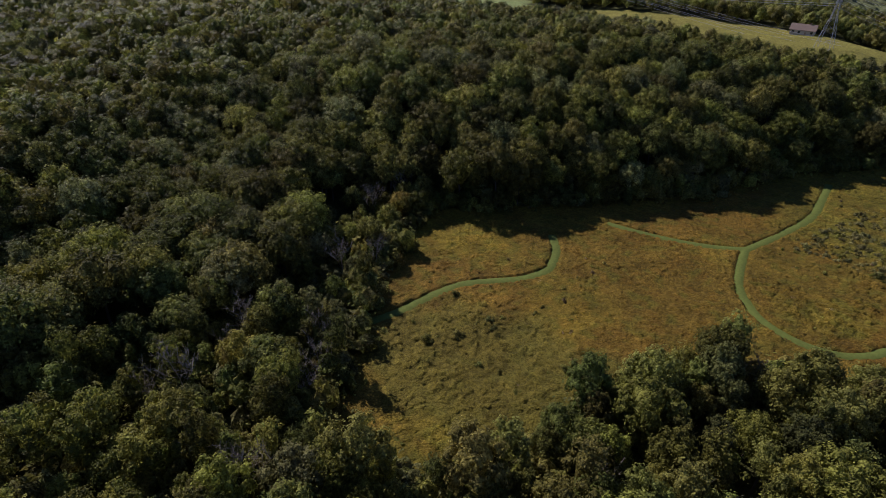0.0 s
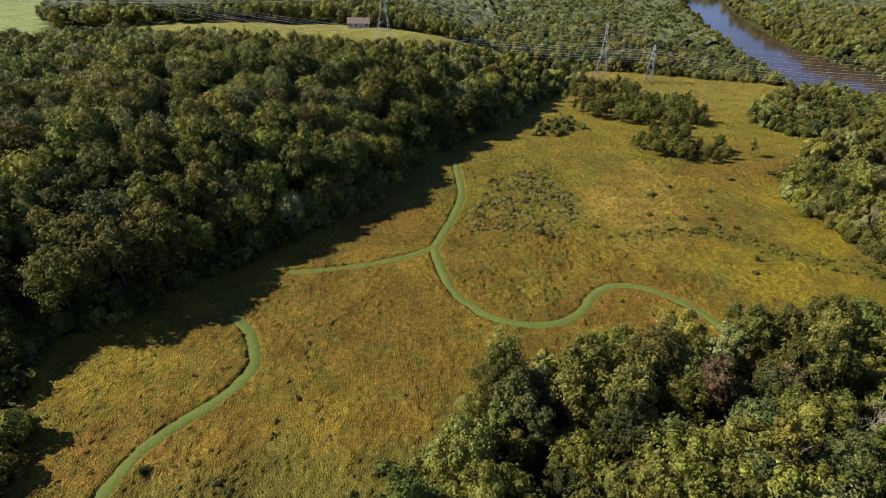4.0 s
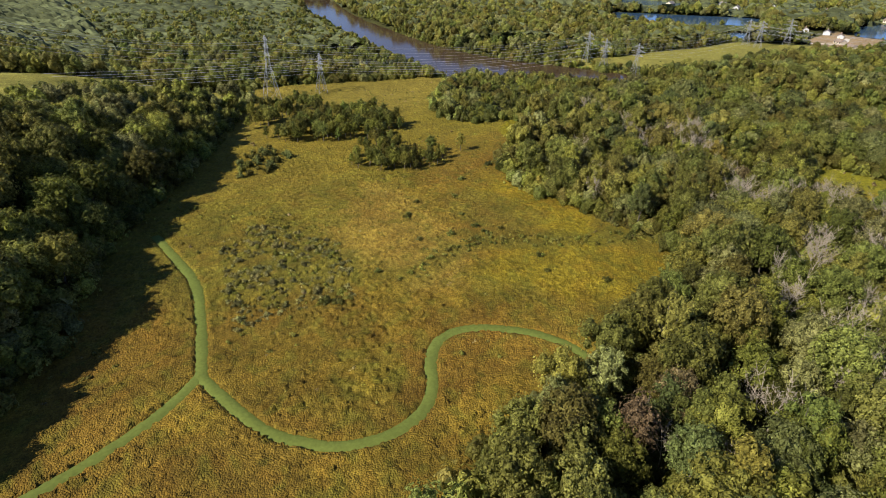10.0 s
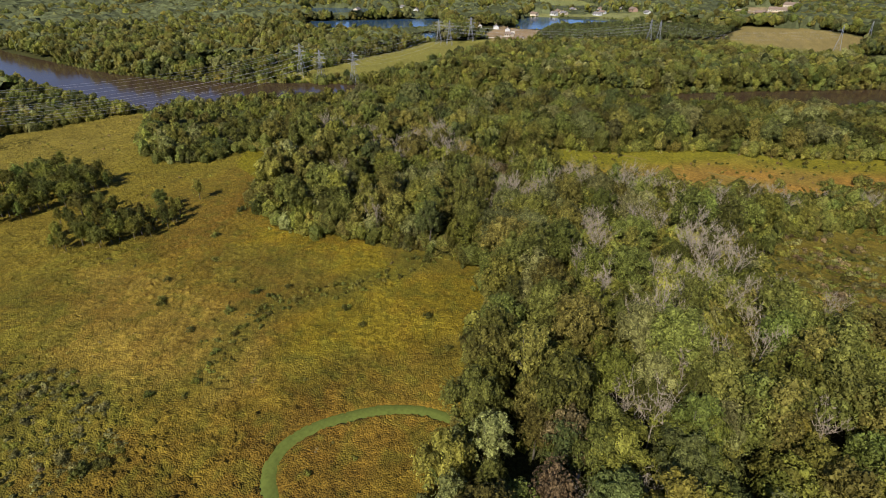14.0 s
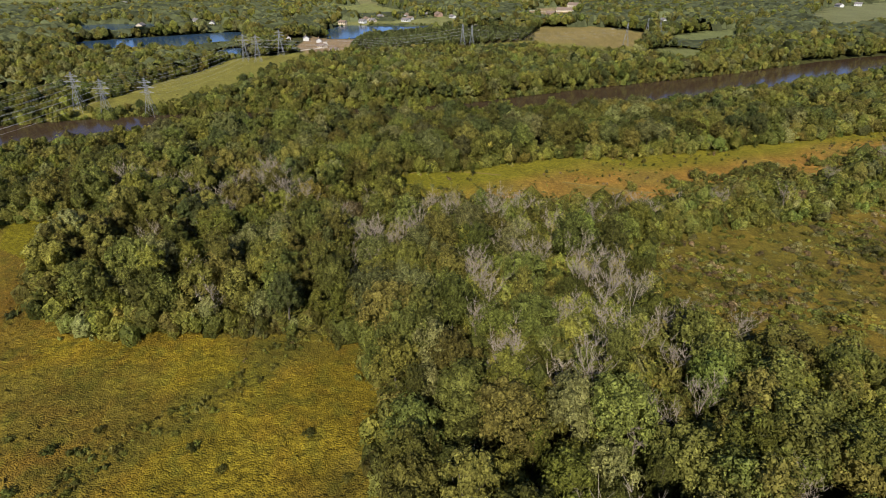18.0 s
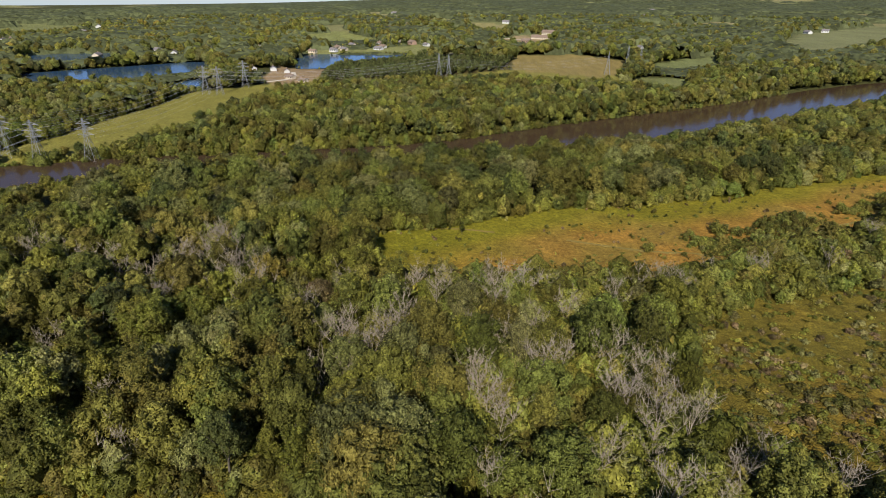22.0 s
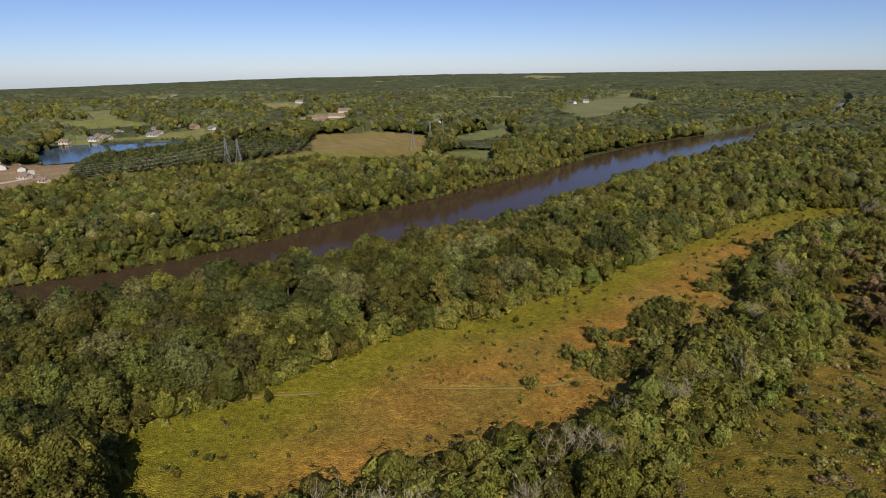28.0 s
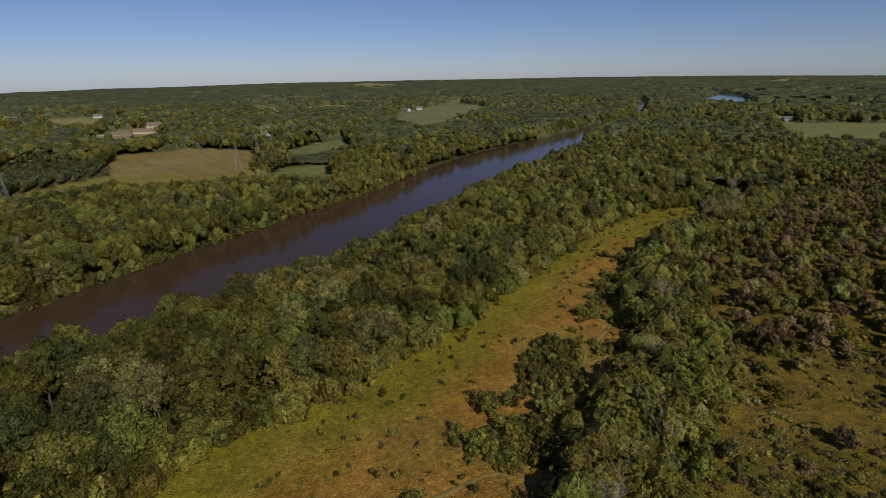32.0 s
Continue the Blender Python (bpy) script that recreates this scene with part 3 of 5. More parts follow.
# ---------------------------------------------------------------- trees
def spray(centres, normals, size, r):
    """Folded leaf sprays: four corners, two triangles each."""
    n = len(centres)
    nn = normals + r.normal(0, 0.34, (n, 3)) + (0, 0, 0.42)
    nn /= np.linalg.norm(nn, axis=1)[:, None]
    t = np.cross(nn, r.normal(0, 1, (n, 3)))
    t /= np.linalg.norm(t, axis=1)[:, None]
    b = np.cross(nn, t)
    s = size * r.uniform(0.6, 1.35, n)[:, None]
    droop = nn * s * r.uniform(0.05, 0.4, (n, 1))
    k = [centres + t * s * r.uniform(0.5, 1.0, (n, 1)) - droop, centres + b * s * r.uniform(0.4, 0.9, (n, 1)),
         centres - t * s * r.uniform(0.5, 1.0, (n, 1)) - droop, centres - b * s * r.uniform(0.4, 0.9, (n, 1))]
    v = np.stack(k, 1).reshape(-1, 3)
    i = np.arange(n)[:, None] * 4
    f = np.concatenate([i + (0, 1, 3), i + (1, 2, 3)], 0)
    return v, f


def crown_arrays(seed, radius, low, high, lobes, sprays, size, core=0.78, pointed=0.0):
    """A domed crown of leafy clumps, from the height low to the height high."""
    r = np.random.default_rng(seed)
    mid, half = (low + high) / 2, (high - low) / 2
    lean = r.normal(0, 0.06, 2) * radius
    k = np.arange(lobes)
    up = -0.55 + 1.5 * (k + 0.5) / lobes + r.uniform(-0.08, 0.08, lobes)
    a = 2.39996 * k + r.uniform(-0.35, 0.35, lobes)
    bulge = r.uniform(0.62, 0.86, lobes) * (1 + 0.14 * np.sin(2 * a + r.uniform(0, 6)))
    out = np.sqrt(np.maximum(0.02, 1 - up * up)) * bulge * (1 - pointed * np.maximum(0, up))
    cs = np.c_[radius * out * np.cos(a) + lean[0] * up, radius * out * np.sin(a) + lean[1] * up, mid + half * up * (0.7 + 0.24 * (bulge - 0.62))]
    rs = radius * 1.32 / math.sqrt(lobes) * r.uniform(0.72, 1.25, lobes) * (1 - 0.4 * pointed * np.maximum(0, up))
    pick = r.choice(lobes, sprays * 3, p=rs ** 2 / (rs ** 2).sum())
    d = r.normal(0, 1, (len(pick), 3))
    d /= np.linalg.norm(d, axis=1)[:, None]
    away = cs - (0, 0, mid - 0.25 * half)
    away /= np.linalg.norm(away, axis=1)[:, None] + 1e-9
    p = cs[pick] + d * rs[pick][:, None] * r.uniform(0.8, 1.3, (len(pick), 1))
    keep = (d * away[pick]).sum(1) > -0.3
    for c, q in zip(cs, rs):
        keep &= np.linalg.norm(p - c, axis=1) > q * 0.76
    p, d, outward = p[keep][:sprays], d[keep][:sprays], away[pick][keep][:sprays]
    v, f = spray(p, d + 0.45 * outward, size, r)
    vs, fs, n = [v], [f], len(v)
    inner = [(np.array((0, 0, mid + 0.08 * half)), np.array((0.56 * radius, 0.56 * radius, 0.66 * half)))] if lobes > 3 else []
    for c, q in [*zip(cs, rs * core), *inner]:
        jig = 1 + 0.16 * r.uniform(-1, 1, (len(ICO_V), 1))
        vs.append(c + ICO_V * q * jig)
        fs.append(ICO_F + n)
        n += len(ICO_V)
    return np.concatenate(vs), np.concatenate(fs)


def trunk_mesh(name, seed, tall, girth, limbs, mat, twigs=0, spread=0.5, base=0.35, twig=0.026):
    r = np.random.default_rng(seed)
    v, f = [], []
    pts, p, d = [], np.zeros(3), np.array((0, 0, 1.0))
    for k in range(7):
        pts.append(p.copy())
        p = p + d * tall / 6
        d = d + r.normal(0, 0.07, 3)
        d[2] = 1
    rad = [girth * (1 - 0.14 * k) for k in range(7)]
    pts[0] = pts[0] - (0, 0, 1.2)
    for k in range(6):
        bar(v, f, pts[k], pts[k + 1], rad[k], rad[k + 1], 6)
    tips = []
    for k in range(limbs):
        s = r.uniform(base, 0.95)
        i = min(5, int(s * 6))
        a = pts[i] + (pts[i + 1] - pts[i]) * (s * 6 - i)
        w = 2.4 * k + r.uniform(-0.6, 0.6)
        l = tall * spread * (1.15 - s) * r.uniform(0.7, 1.2)
        b = a + l * np.array((math.cos(w) * 0.75, math.sin(w) * 0.75, r.uniform(0.7, 1.4)))
        m = (a + b) / 2 + r.normal(0, 0.05 * l, 3)
        g = girth * 0.34 * (1.1 - s)
        bar(v, f, a, m, g, g * 0.7, 4)
        bar(v, f, m, b, g * 0.7, g * 0.25, 4)
        tips += [(m, l), (b, l), ((m + b) / 2, l)]
    for k in range(twigs):
        a, l = tips[k % len(tips)]
        w = r.normal(0, 1, 3)
        w[2] = abs(w[2]) + 0.9
        b = a + w / np.linalg.norm(w) * l * r.uniform(0.25, 0.6)
        bar(v, f, a, b, twig, twig * 0.45, 3)
    faces3 = []
    for q in f:
        faces3 += [(q[0], q[1], q[2]), (q[0], q[2], q[3])]
    return mesh_from(name, np.array(v), np.array(faces3), mat)


# shapes: name, radius, low, high, lobes, sprays, spray size, pointed
SHAPES = [("broad", 5.3, 2.2, 14.6, 25, 800, 0.42, 0.0), ("round", 4.6, 2.0, 14.0, 22, 700, 0.40, 0.0),
          ("tall", 3.7, 1.6, 17.0, 22, 680, 0.38, 0.2), ("spire", 2.7, 0.7, 13.0, 16, 430, 0.36, 0.7),
          ("wide", 6.1, 2.6, 14.0, 31, 960, 0.44, 0.0), ("loose", 4.0, 1.8, 15.5, 15, 430, 0.42, 0.1)]
TREE_WORDS = {"oak": "olive-green", "dark": "dark green", "mid": "mid-green", "lime": "yellow-green",
              "silver": "pale silvery", "rust": "reddish-brown", "gold": "golden autumn", "fresh": "bright green", "sage": "grey-green", "far": "distant green"}
SHAPE_WORDS = {"broad": "broad-crowned", "round": "round-crowned", "tall": "tall", "spire": "narrow pointed", "wide": "wide-spreading",
               "loose": "loose-crowned"}
shape_arrays, trunks, crowns = {}, {}, {}
for n, (kind, radius, low, high, lobes, sprays, size, pointed) in enumerate(SHAPES):
    trunks[kind] = trunk_mesh("trunk", 40 + n, high * 0.8, 0.017 * high + 0.02, 6, mat_bark)
    shape_arrays[kind] = crown_arrays(60 + n, radius, low, high, lobes, sprays, size, 0.74 if kind != "loose" else 0.5, pointed)
    for tone in LEAF:
        crowns[kind, tone] = mesh_from("crown", *shape_arrays[kind], leaf_mat[tone])
TREES = {}


def tree_at(name, kind, tone, x, y, scale, turn, place, group):
    """One tree, standing on the ground."""
    m = pose(x, y, float(height(x, y)), 0, 0, turn)
    key = name, kind, tone
    if key in TREES:
        ob = copy_thing(TREES[key], m)
    else:
        ob = TREES[key] = new(name)
        part("trunk", trunks[kind], ob)
        part("crown", crowns[kind, tone], ob)
        tagged(ob, f"{SHAPE_WORDS[kind]} {TREE_WORDS[tone]} tree {place}", "tree", group)
        ob.matrix_basis = m
    ob.scale = scale
    return ob


WAY = [(44, -48), (16, -23), (0, 0), (-10, 30), (-10, 50), (0, 70), (25, 87), (55, 97), (92, 101), (123, 101), (150, 97), (176, 90), (200, 79)]


def scatter(x0, y0, x1, y1, step, jitter=0.42):
    xs, ys = np.meshgrid(np.arange(x0, x1, step), np.arange(y0, y1, step * 0.87))
    xs = xs + (np.arange(xs.shape[0])[:, None] % 2) * step / 2
    xs = xs + rng.uniform(-jitter, jitter, xs.shape) * step
    ys = ys + rng.uniform(-jitter, jitter, xs.shape) * step
    return xs.ravel(), ys.ravel()


def within(poly, step, jitter=0.45):
    xs, ys = np.array(poly).T
    x, y = scatter(xs.min(), ys.min(), xs.max(), ys.max(), step, jitter)
    k = inside(poly, x, y)
    return x[k], y[k]


def choose(weights):
    names, w = zip(*weights.items())
    w = np.array(w, float)
    return names[rng.choice(len(names), p=w / w.sum())]


HILL_TONES = {"oak": 4, "mid": 5, "lime": 6, "silver": 2.2}
EAST_TONES = {"mid": 5.5, "oak": 4.5, "lime": 3.4, "dark": 0.9, "silver": 1.3, "rust": 0.25, "gold": 0.1, "fresh": 0.5}
BRIGHT_TONES = {"lime": 5, "mid": 4, "fresh": 2, "gold": 0.3, "silver": 1.2, "oak": 2}
AUTUMN_TONES = {"lime": 2, "oak": 4, "mid": 3, "gold": 0.3, "silver": 1.5}
RIVER_TONES = {"mid": 4, "oak": 4.5, "dark": 2, "lime": 1.6, "silver": 1.7, "fresh": 0.5}


def foot(y):
    return np.interp(y, FOOT_Y, FOOT_X)


# all the woods round the way: the nearest trees are things, the rest is joined
def tall_wood(x, y):
    """The old trees along the river and north of the meadow."""
    line_y = [-900, -236, -176, -105, -57, 8, 57, 106, 146, 200]
    line_x = [560, 438, 420, 390, 368, 342, 330, 306, 290, 278]
    return (x > np.interp(y, line_y, line_x)) | (y > 262)


OPEN_WOOD = [(118, 38), (135, 88), (160, 97), (200, 110), (250, 118), (262, 60), (258, 22), (240, 38), (214, 52), (178, 46)]


def patch_tone(tones, x, y):
    """A tone for a tree, more alike among neighbours."""
    return choose({t: w * (0.2 + 1.6 * float(wave(x, y, 30, 80 + n))) ** 1.5 for n, (t, w) in enumerate(tones.items())})


ax, ay = scatter(-620, -420, 900, 720, 8.4)
k = (ax > foot(ay) + 4) & ~tall_wood(ax, ay)
ax, ay = ax[k], ay[k]
bx, by = scatter(-620, -420, 900, 720, 9.4)
k = (bx > foot(by) + 4) & tall_wood(bx, by)
ax, ay = np.r_[ax, bx[k]], np.r_[ay, by[k]]
k = np.ones(len(ax), bool)
hx, hy = scatter(-620, -420, 120, 720, 10.2)
h = hx < foot(hy) + 4
tx, ty = np.r_[ax[k], hx[h]], np.r_[ay[k], hy[h]]
on_hill = np.r_[np.zeros(k.sum(), bool), np.ones(h.sum(), bool)]
far_off = edge_distance(WAY, tx, ty, False)
keep = ~open_land(tx, ty) & (edge_distance(RIVER, tx, ty) > 1.5) & (far_off < 480)
gap_all = np.minimum(edge_distance(MEADOW, tx, ty), edge_distance(RED_MEADOW, tx, ty))
keep &= (far_off < 230) | on_hill | (gap_all < 22) | (tall_wood(tx, ty) & (far_off < 330)) | (rng.uniform(size=len(tx)) < np.where(tall_wood(tx, ty), 0.85, 0.55))
keep &= ~((ty < -75) & (tx < 150)) | (rng.uniform(size=len(tx)) < 0.18)
tx, ty, far_off, on_hill = tx[keep], ty[keep], far_off[keep], on_hill[keep]
meadow_gap = np.minimum(edge_distance(MEADOW, tx, ty), edge_distance(RED_MEADOW, tx, ty))
order = far_off + 0.35 * meadow_gap
order[(ty < -70) & (tx < 190)] += 400
by_river = ~on_hill & tall_wood(tx, ty)
KINDS = [("hillside_tree", on_hill, HILL_TONES, {"broad": 3, "round": 2, "wide": 5}, (1.2, 1.62), "on the wooded hillside", "trees of the hillside wood"),
         ("riverside_tree", by_river, RIVER_TONES, {"broad": 3, "round": 3, "wide": 2, "tall": 1.5}, (0.95, 1.4), "in the riverside wood", "trees of the riverside wood"),
         ("woodland_tree", ~on_hill & ~by_river, EAST_TONES, {"broad": 3, "round": 3, "wide": 2, "tall": 1.5, "spire": 0.7, "loose": 1.5}, (0.7, 1.42),
          "in the mixed wood beside the meadow", "trees of the mixed wood")]
BARE_SPOTS = [(236, 226, 18, 14), (248, 200, 26, 18), (238, 182, 18, 14), (203, 138, 18, 14), (230, 116, 20, 13), (240, 92, 14, 12), (208, 58, 15, 11),
              (162, 36, 15, 12), (145, 91, 9, 8), (101, 70, 8, 7), (87, 93, 9, 7), (200, 206, 15, 12), (224, 172, 14, 10), (198, 95, 14, 10), (281, -64, 9, 14)]
bare_zone = np.max([spot(tx, ty, *q) for q in BARE_SPOTS], axis=0) > 0.3
open_wood = inside(OPEN_WOOD, tx, ty)
DENSE, LIGHT_SPOTS, bare_spots = {}, {}, []
for name, mask, tones, shapes, (s_low, s_high), place, group in KINDS:
    ids = np.nonzero(mask)[0]
    ids = ids[np.argsort(order[ids])]
    things = 0
    for n, i in enumerate(ids):
        x, y = tx[i], ty[i]
        if bare_zone[i] and not on_hill[i] and rng.uniform() < 0.56:
            bare_spots.append((x, y))
            continue
        if not on_hill[i] and not by_river[i] and rng.uniform() < 0.05:
            bare_spots.append((x, y))
            continue
        if open_wood[i] and not on_hill[i]:
            lot = rng.uniform()
            if lot < 0.62:
                if lot < 0.30:
                    bare_spots.append((x, y))
                continue
        if not on_hill[i] and ((95 < x < 255 and y < 100) or (x < -30 and y < 110)):
            tones_here = BRIGHT_TONES
        else:
            tones_here = {**tones, "rust": 0.6} if bare_zone[i] and not on_hill[i] else tones
        tone, kind, s = patch_tone(tones_here, x, y), choose(shapes), rng.uniform(s_low, s_high)
        if not on_hill[i] and 285 < y < 800 and x > 150:
            s *= 0.5 if 190 < x < 350 and y > 325 else 0.66 if 190 < x < 350 else 0.8
        if on_hill[i] and x > foot(y) - 7:
            s *= 0.85 if y > 130 else 1.08
        if on_hill[i] and y > 318:
            s *= 0.72
        if not on_hill[i] and not by_river[i] and x > 240 and y < 60:
            s *= 0.6
        if not on_hill[i] and x < -30 and y < 110:
            s *= 0.66 if y > 25 else 0.85
        sz = s * rng.uniform(0.92, 1.12) * (1.04 if on_hill[i] else 1.0 if by_river[i] else 1.12)
        if things < 300:
            things += 1
            tree_at(name, kind, tone, x, y, (s, s, sz), rng.uniform(0, 360), place, group)
        elif n < (820 if name == "woodland_tree" else 450):
            DENSE.setdefault(tone, []).append((kind, x, y, s, sz, rng.uniform(0, 6.28)))
        else:
            LIGHT_SPOTS.setdefault(tone, []).append((("light%d" if far_off[i] < 300 else "far%d") % (n % 5), x, y, s, sz, rng.uniform(0, 6.28)))

for k in range(5):
    shape_arrays["light%d" % k] = crown_arrays(200 + k, 4.9, 2.0, 14.0, 14, 150, 0.8, 0.84)
    shape_arrays["bush%d" % k] = crown_arrays(230 + k, 1.5, -0.3, 2.1, 2, 22, 0.45, 0.8)
    shape_arrays["speck%d" % k] = crown_arrays(270 + k, 5.2, 0.5, 13.0, 3, 8, 2.0, 1.1)
    shape_arrays["far%d" % k] = crown_arrays(250 + k, 4.8, 0.5, 13.0, 6, 30, 1.2, 0.95)


def joined(tone, spots, label, name="woods", category="woods"):
    """Many plants of one tone in one mesh. spots: shape, x, y, scale, upright scale, turn."""
    vs, fs, n = [], [], 0
    base = height(np.array([q[1] for q in spots]), np.array([q[2] for q in spots]))
    for (kind, x, y, s, sz, turn), z in zip(spots, base):
        v, f = shape_arrays[kind]
        c, q = math.cos(turn), math.sin(turn)
        vs.append(np.c_[(v[:, 0] * c - v[:, 1] * q) * s + x, (v[:, 0] * q + v[:, 1] * c) * s + y, v[:, 2] * sz + z])
        fs.append(f + n)
        n += len(v)
    ob = new(name, mesh_from(name, np.concatenate(vs), np.concatenate(fs), wood_mat[tone]))
    return tagged(ob, label, category, kind="stuff")


for tone in LEAF:
    spots = DENSE.get(tone, []) + LIGHT_SPOTS.get(tone, [])
    if spots:
        joined(tone, spots, f"dense wood of {TREE_WORDS[tone]} leafy trees")

# undergrowth along the edges of the woods and thicket on the brushland
ux, uy = scatter(-160, -330, 470, 460, 3.2)
gap = np.minimum.reduce([edge_distance(p, ux, uy) for p in (MEADOW, RED_MEADOW, BRUSH)])
gap = np.minimum(gap, edge_distance(RIVER, ux, uy) + 1.5)
in_wood = ~open_land(ux, uy) | inside(BRUSH, ux, uy)
k = ((in_wood & (gap < 8.5)) | (~in_wood & (gap < 2.2) & ~inside(RIVER, ux, uy) & (trail_distance(ux, uy) > 4))) & (rng.uniform(size=len(ux)) < 0.8)
wx, wy = scatter(-120, -90, 285, 330, 4.6)
w = ~open_land(wx, wy) & (rng.uniform(size=len(wx)) < np.where((wx < 20) & (wy < 60), 0.95, 0.4)) & (wx > foot(wy) + 4) & (edge_distance(WAY, wx, wy, False) < 190)
ox, oy = within(OPEN_WOOD, 2.7)
ex, ey = scatter(395, 385, 660, 425, 4.5)
e = ~inside(EAST_STRIP, ex, ey) & (edge_distance(EAST_STRIP, ex, ey) < 9) & (edge_distance(POND, ex, ey) > 4)
under_x, under_y = np.r_[ux[k], wx[w], ox, ex[e]], np.r_[uy[k], wy[w], oy, ey[e]]
UNDER = {}
for bank, grown in ((EAST_BANK, 1.0), (WEST_BANK, 0.6)):
    line = spline(bank, 3.2)
    out = np.gradient(line, axis=0)
    out = np.c_[-out[:, 1], out[:, 0]] / (np.linalg.norm(out, axis=1)[:, None] + 1e-9)
    for q, o in zip(line, out):
        if np.hypot(*(q - CENTRE)) > 650:
            continue
        for low, high, tall in ((0.0, 3.5, False), (1.0, 6.0, False), (4.0, 11.0, True)):
            p = q + o * rng.uniform(low, high)
            s = grown * rng.uniform(0.85, 1.3) * (0.5 if q[1] > 250 else 1) if tall else rng.uniform(1.0, 2.4) * (0.6 if q[1] > 250 else 1)
            if not tall or rng.uniform() < 0.6:
                UNDER.setdefault(choose(RIVER_TONES), []).append((("far%d" if tall else "bush%d") % rng.integers(5), *p, s, s * rng.uniform(0.8, 1.4), rng.uniform(0, 6.28)))
red_gap = edge_distance(RED_MEADOW, under_x, under_y)
for x, y, near_red in zip(under_x, under_y, (red_gap < 9) | (under_x > 390)):
    s = rng.uniform(1.6, 3.6) if near_red else rng.uniform(1.0, 2.8)
    UNDER.setdefault(choose({"mid": 4, "oak": 4, "lime": 8 if 95 < x < 260 and y < 110 else 3.5, "silver": 1, "fresh": 1, "gold": 0.4}), []).append(("bush%d" % rng.integers(5), x, y, s, s * rng.uniform(0.8, 1.5), rng.uniform(0, 6.28)))
bx, by = within(BRUSH, 2.6)
thick = wave(bx, by, 24, 61) * 0.6 + wave(bx, by, 9, 62) * 0.4
way_off = edge_distance(WAY, bx, by, False)
k = (rng.uniform(size=len(bx)) < 0.45 + 0.6 * smooth(0.35, 0.7, thick)) & (rng.uniform(size=len(bx)) < 1.45 - way_off / 260)
for x, y, thickness in zip(bx[k], by[k], thick[k]):
    south = smooth(-30, -110, y)
    tall = rng.uniform() < 0.008 + 0.045 * south
    s = rng.uniform(0.3, 0.62) if tall else rng.uniform(0.35, 0.75 + 0.8 * thickness)
    tones = {"oak": 3, "sage": 2, "rust": 4, "gold": 1.5, "lime": 2} if rng.uniform() < south else {"mid": 2, "oak": 2, "lime": 4.5, "sage": 3, "rust": 2, "gold": 1}
    UNDER.setdefault(choose(tones), []).append((("light%d" if tall else "bush%d") % rng.integers(5), x, y, s, s * rng.uniform(0.45, 0.9), rng.uniform(0, 6.28)))
bx, by = within([(175, -95), (262, -70), (300, -95), (352, -165), (380, -250), (405, -320), (420, -520), (300, -520), (190, -320), (130, -160)], 6.0)
for x, y in zip(bx, by):
    if rng.uniform() < 0.1 + 0.4 * smooth(-90, -200, y):
        s = rng.uniform(0.3, 0.75)
        UNDER.setdefault(choose({"rust": 3.5, "oak": 4, "mid": 1.5, "silver": 1, "gold": 0.4}), []).append(("far%d" % rng.integers(5), x, y, s, s * rng.uniform(0.9, 1.3), rng.uniform(0, 6.28)))
for tone, spots in UNDER.items():
    joined(tone, spots, f"thicket of {TREE_WORDS[tone]} shrubs and saplings", "thicket", "thicket")

# shrubs and young trees standing free
shrub_arrays = [crown_arrays(330 + k, 1.35, -0.2, 2.0, 5, 110, 0.27, 0.75) for k in range(3)]
SHRUBS = {}


def shrub_at(tone, x, y, s, up, place, group):
    n = rng.integers(3)
    m = pose(x, y, float(height(x, y)), 0, 0, rng.uniform(0, 360))
    key = tone, n, place
    if key in SHRUBS:
        ob = copy_thing(SHRUBS[key], m)
    else:
        ob = SHRUBS[key] = new("shrub")
        part("stem", trunk_mesh("stem", 350 + n, 1.5, 0.06, 5, mat_bark, 0, 0.6, 0.1), ob)
        part("foliage", mesh_from("foliage", *shrub_arrays[n], leaf_mat[tone]), ob)
        tagged(ob, f"{TREE_WORDS[tone]} rounded shrub {place}", "shrub", group)
        ob.matrix_basis = m
    ob.scale = (s, s, s * up)


PATCH = [(16, 169), (28, 174), (40, 171), (52, 168), (61, 185), (66, 203), (60, 215), (52, 228), (41, 236), (30, 231), (21, 195)]
x, y = within(PATCH, 4.2)
for q in zip(x, y):
    if wave(*q, 9, 74) < 0.3:
        continue
    shrub_at(choose({"sage": 5, "lime": 2}), *q, rng.uniform(0.6, 1.2), rng.uniform(0.5, 0.8), "in a low patch on the meadow", "shrubs of the meadow")
LOW = [(54, 285), (73, 281), (86, 299), (80, 318), (64, 311)]
x, y = within(LOW, 5.2)
for q in zip(x, y):
    shrub_at(choose({"dark": 3, "oak": 2}), *q, rng.uniform(1.0, 1.7), rng.uniform(0.9, 1.2), "by the foot of the hill", "shrubs of the meadow")
BELT = [(101, 267), (122, 248), (147, 249), (163, 258), (161, 289), (149, 294), (122, 293)]
x, y = within(BELT, 5.0)
for q in zip(x, y):
    if wave(*q, 13, 71) > 0.42:
        s = rng.uniform(0.45, 0.75)
        tree_at("young_tree", choose({"spire": 3, "loose": 2, "round": 1}), choose({"oak": 1, "mid": 3, "lime": 3}), *q, (s, s, s), rng.uniform(0, 360),
                "on the open meadow", "young trees of the meadow")
COPSE = [(77, 343), (97, 315), (134, 303), (154, 304), (162, 320), (158, 352), (140, 376), (118, 390), (95, 380)]
x, y = within(COPSE, 5.6)
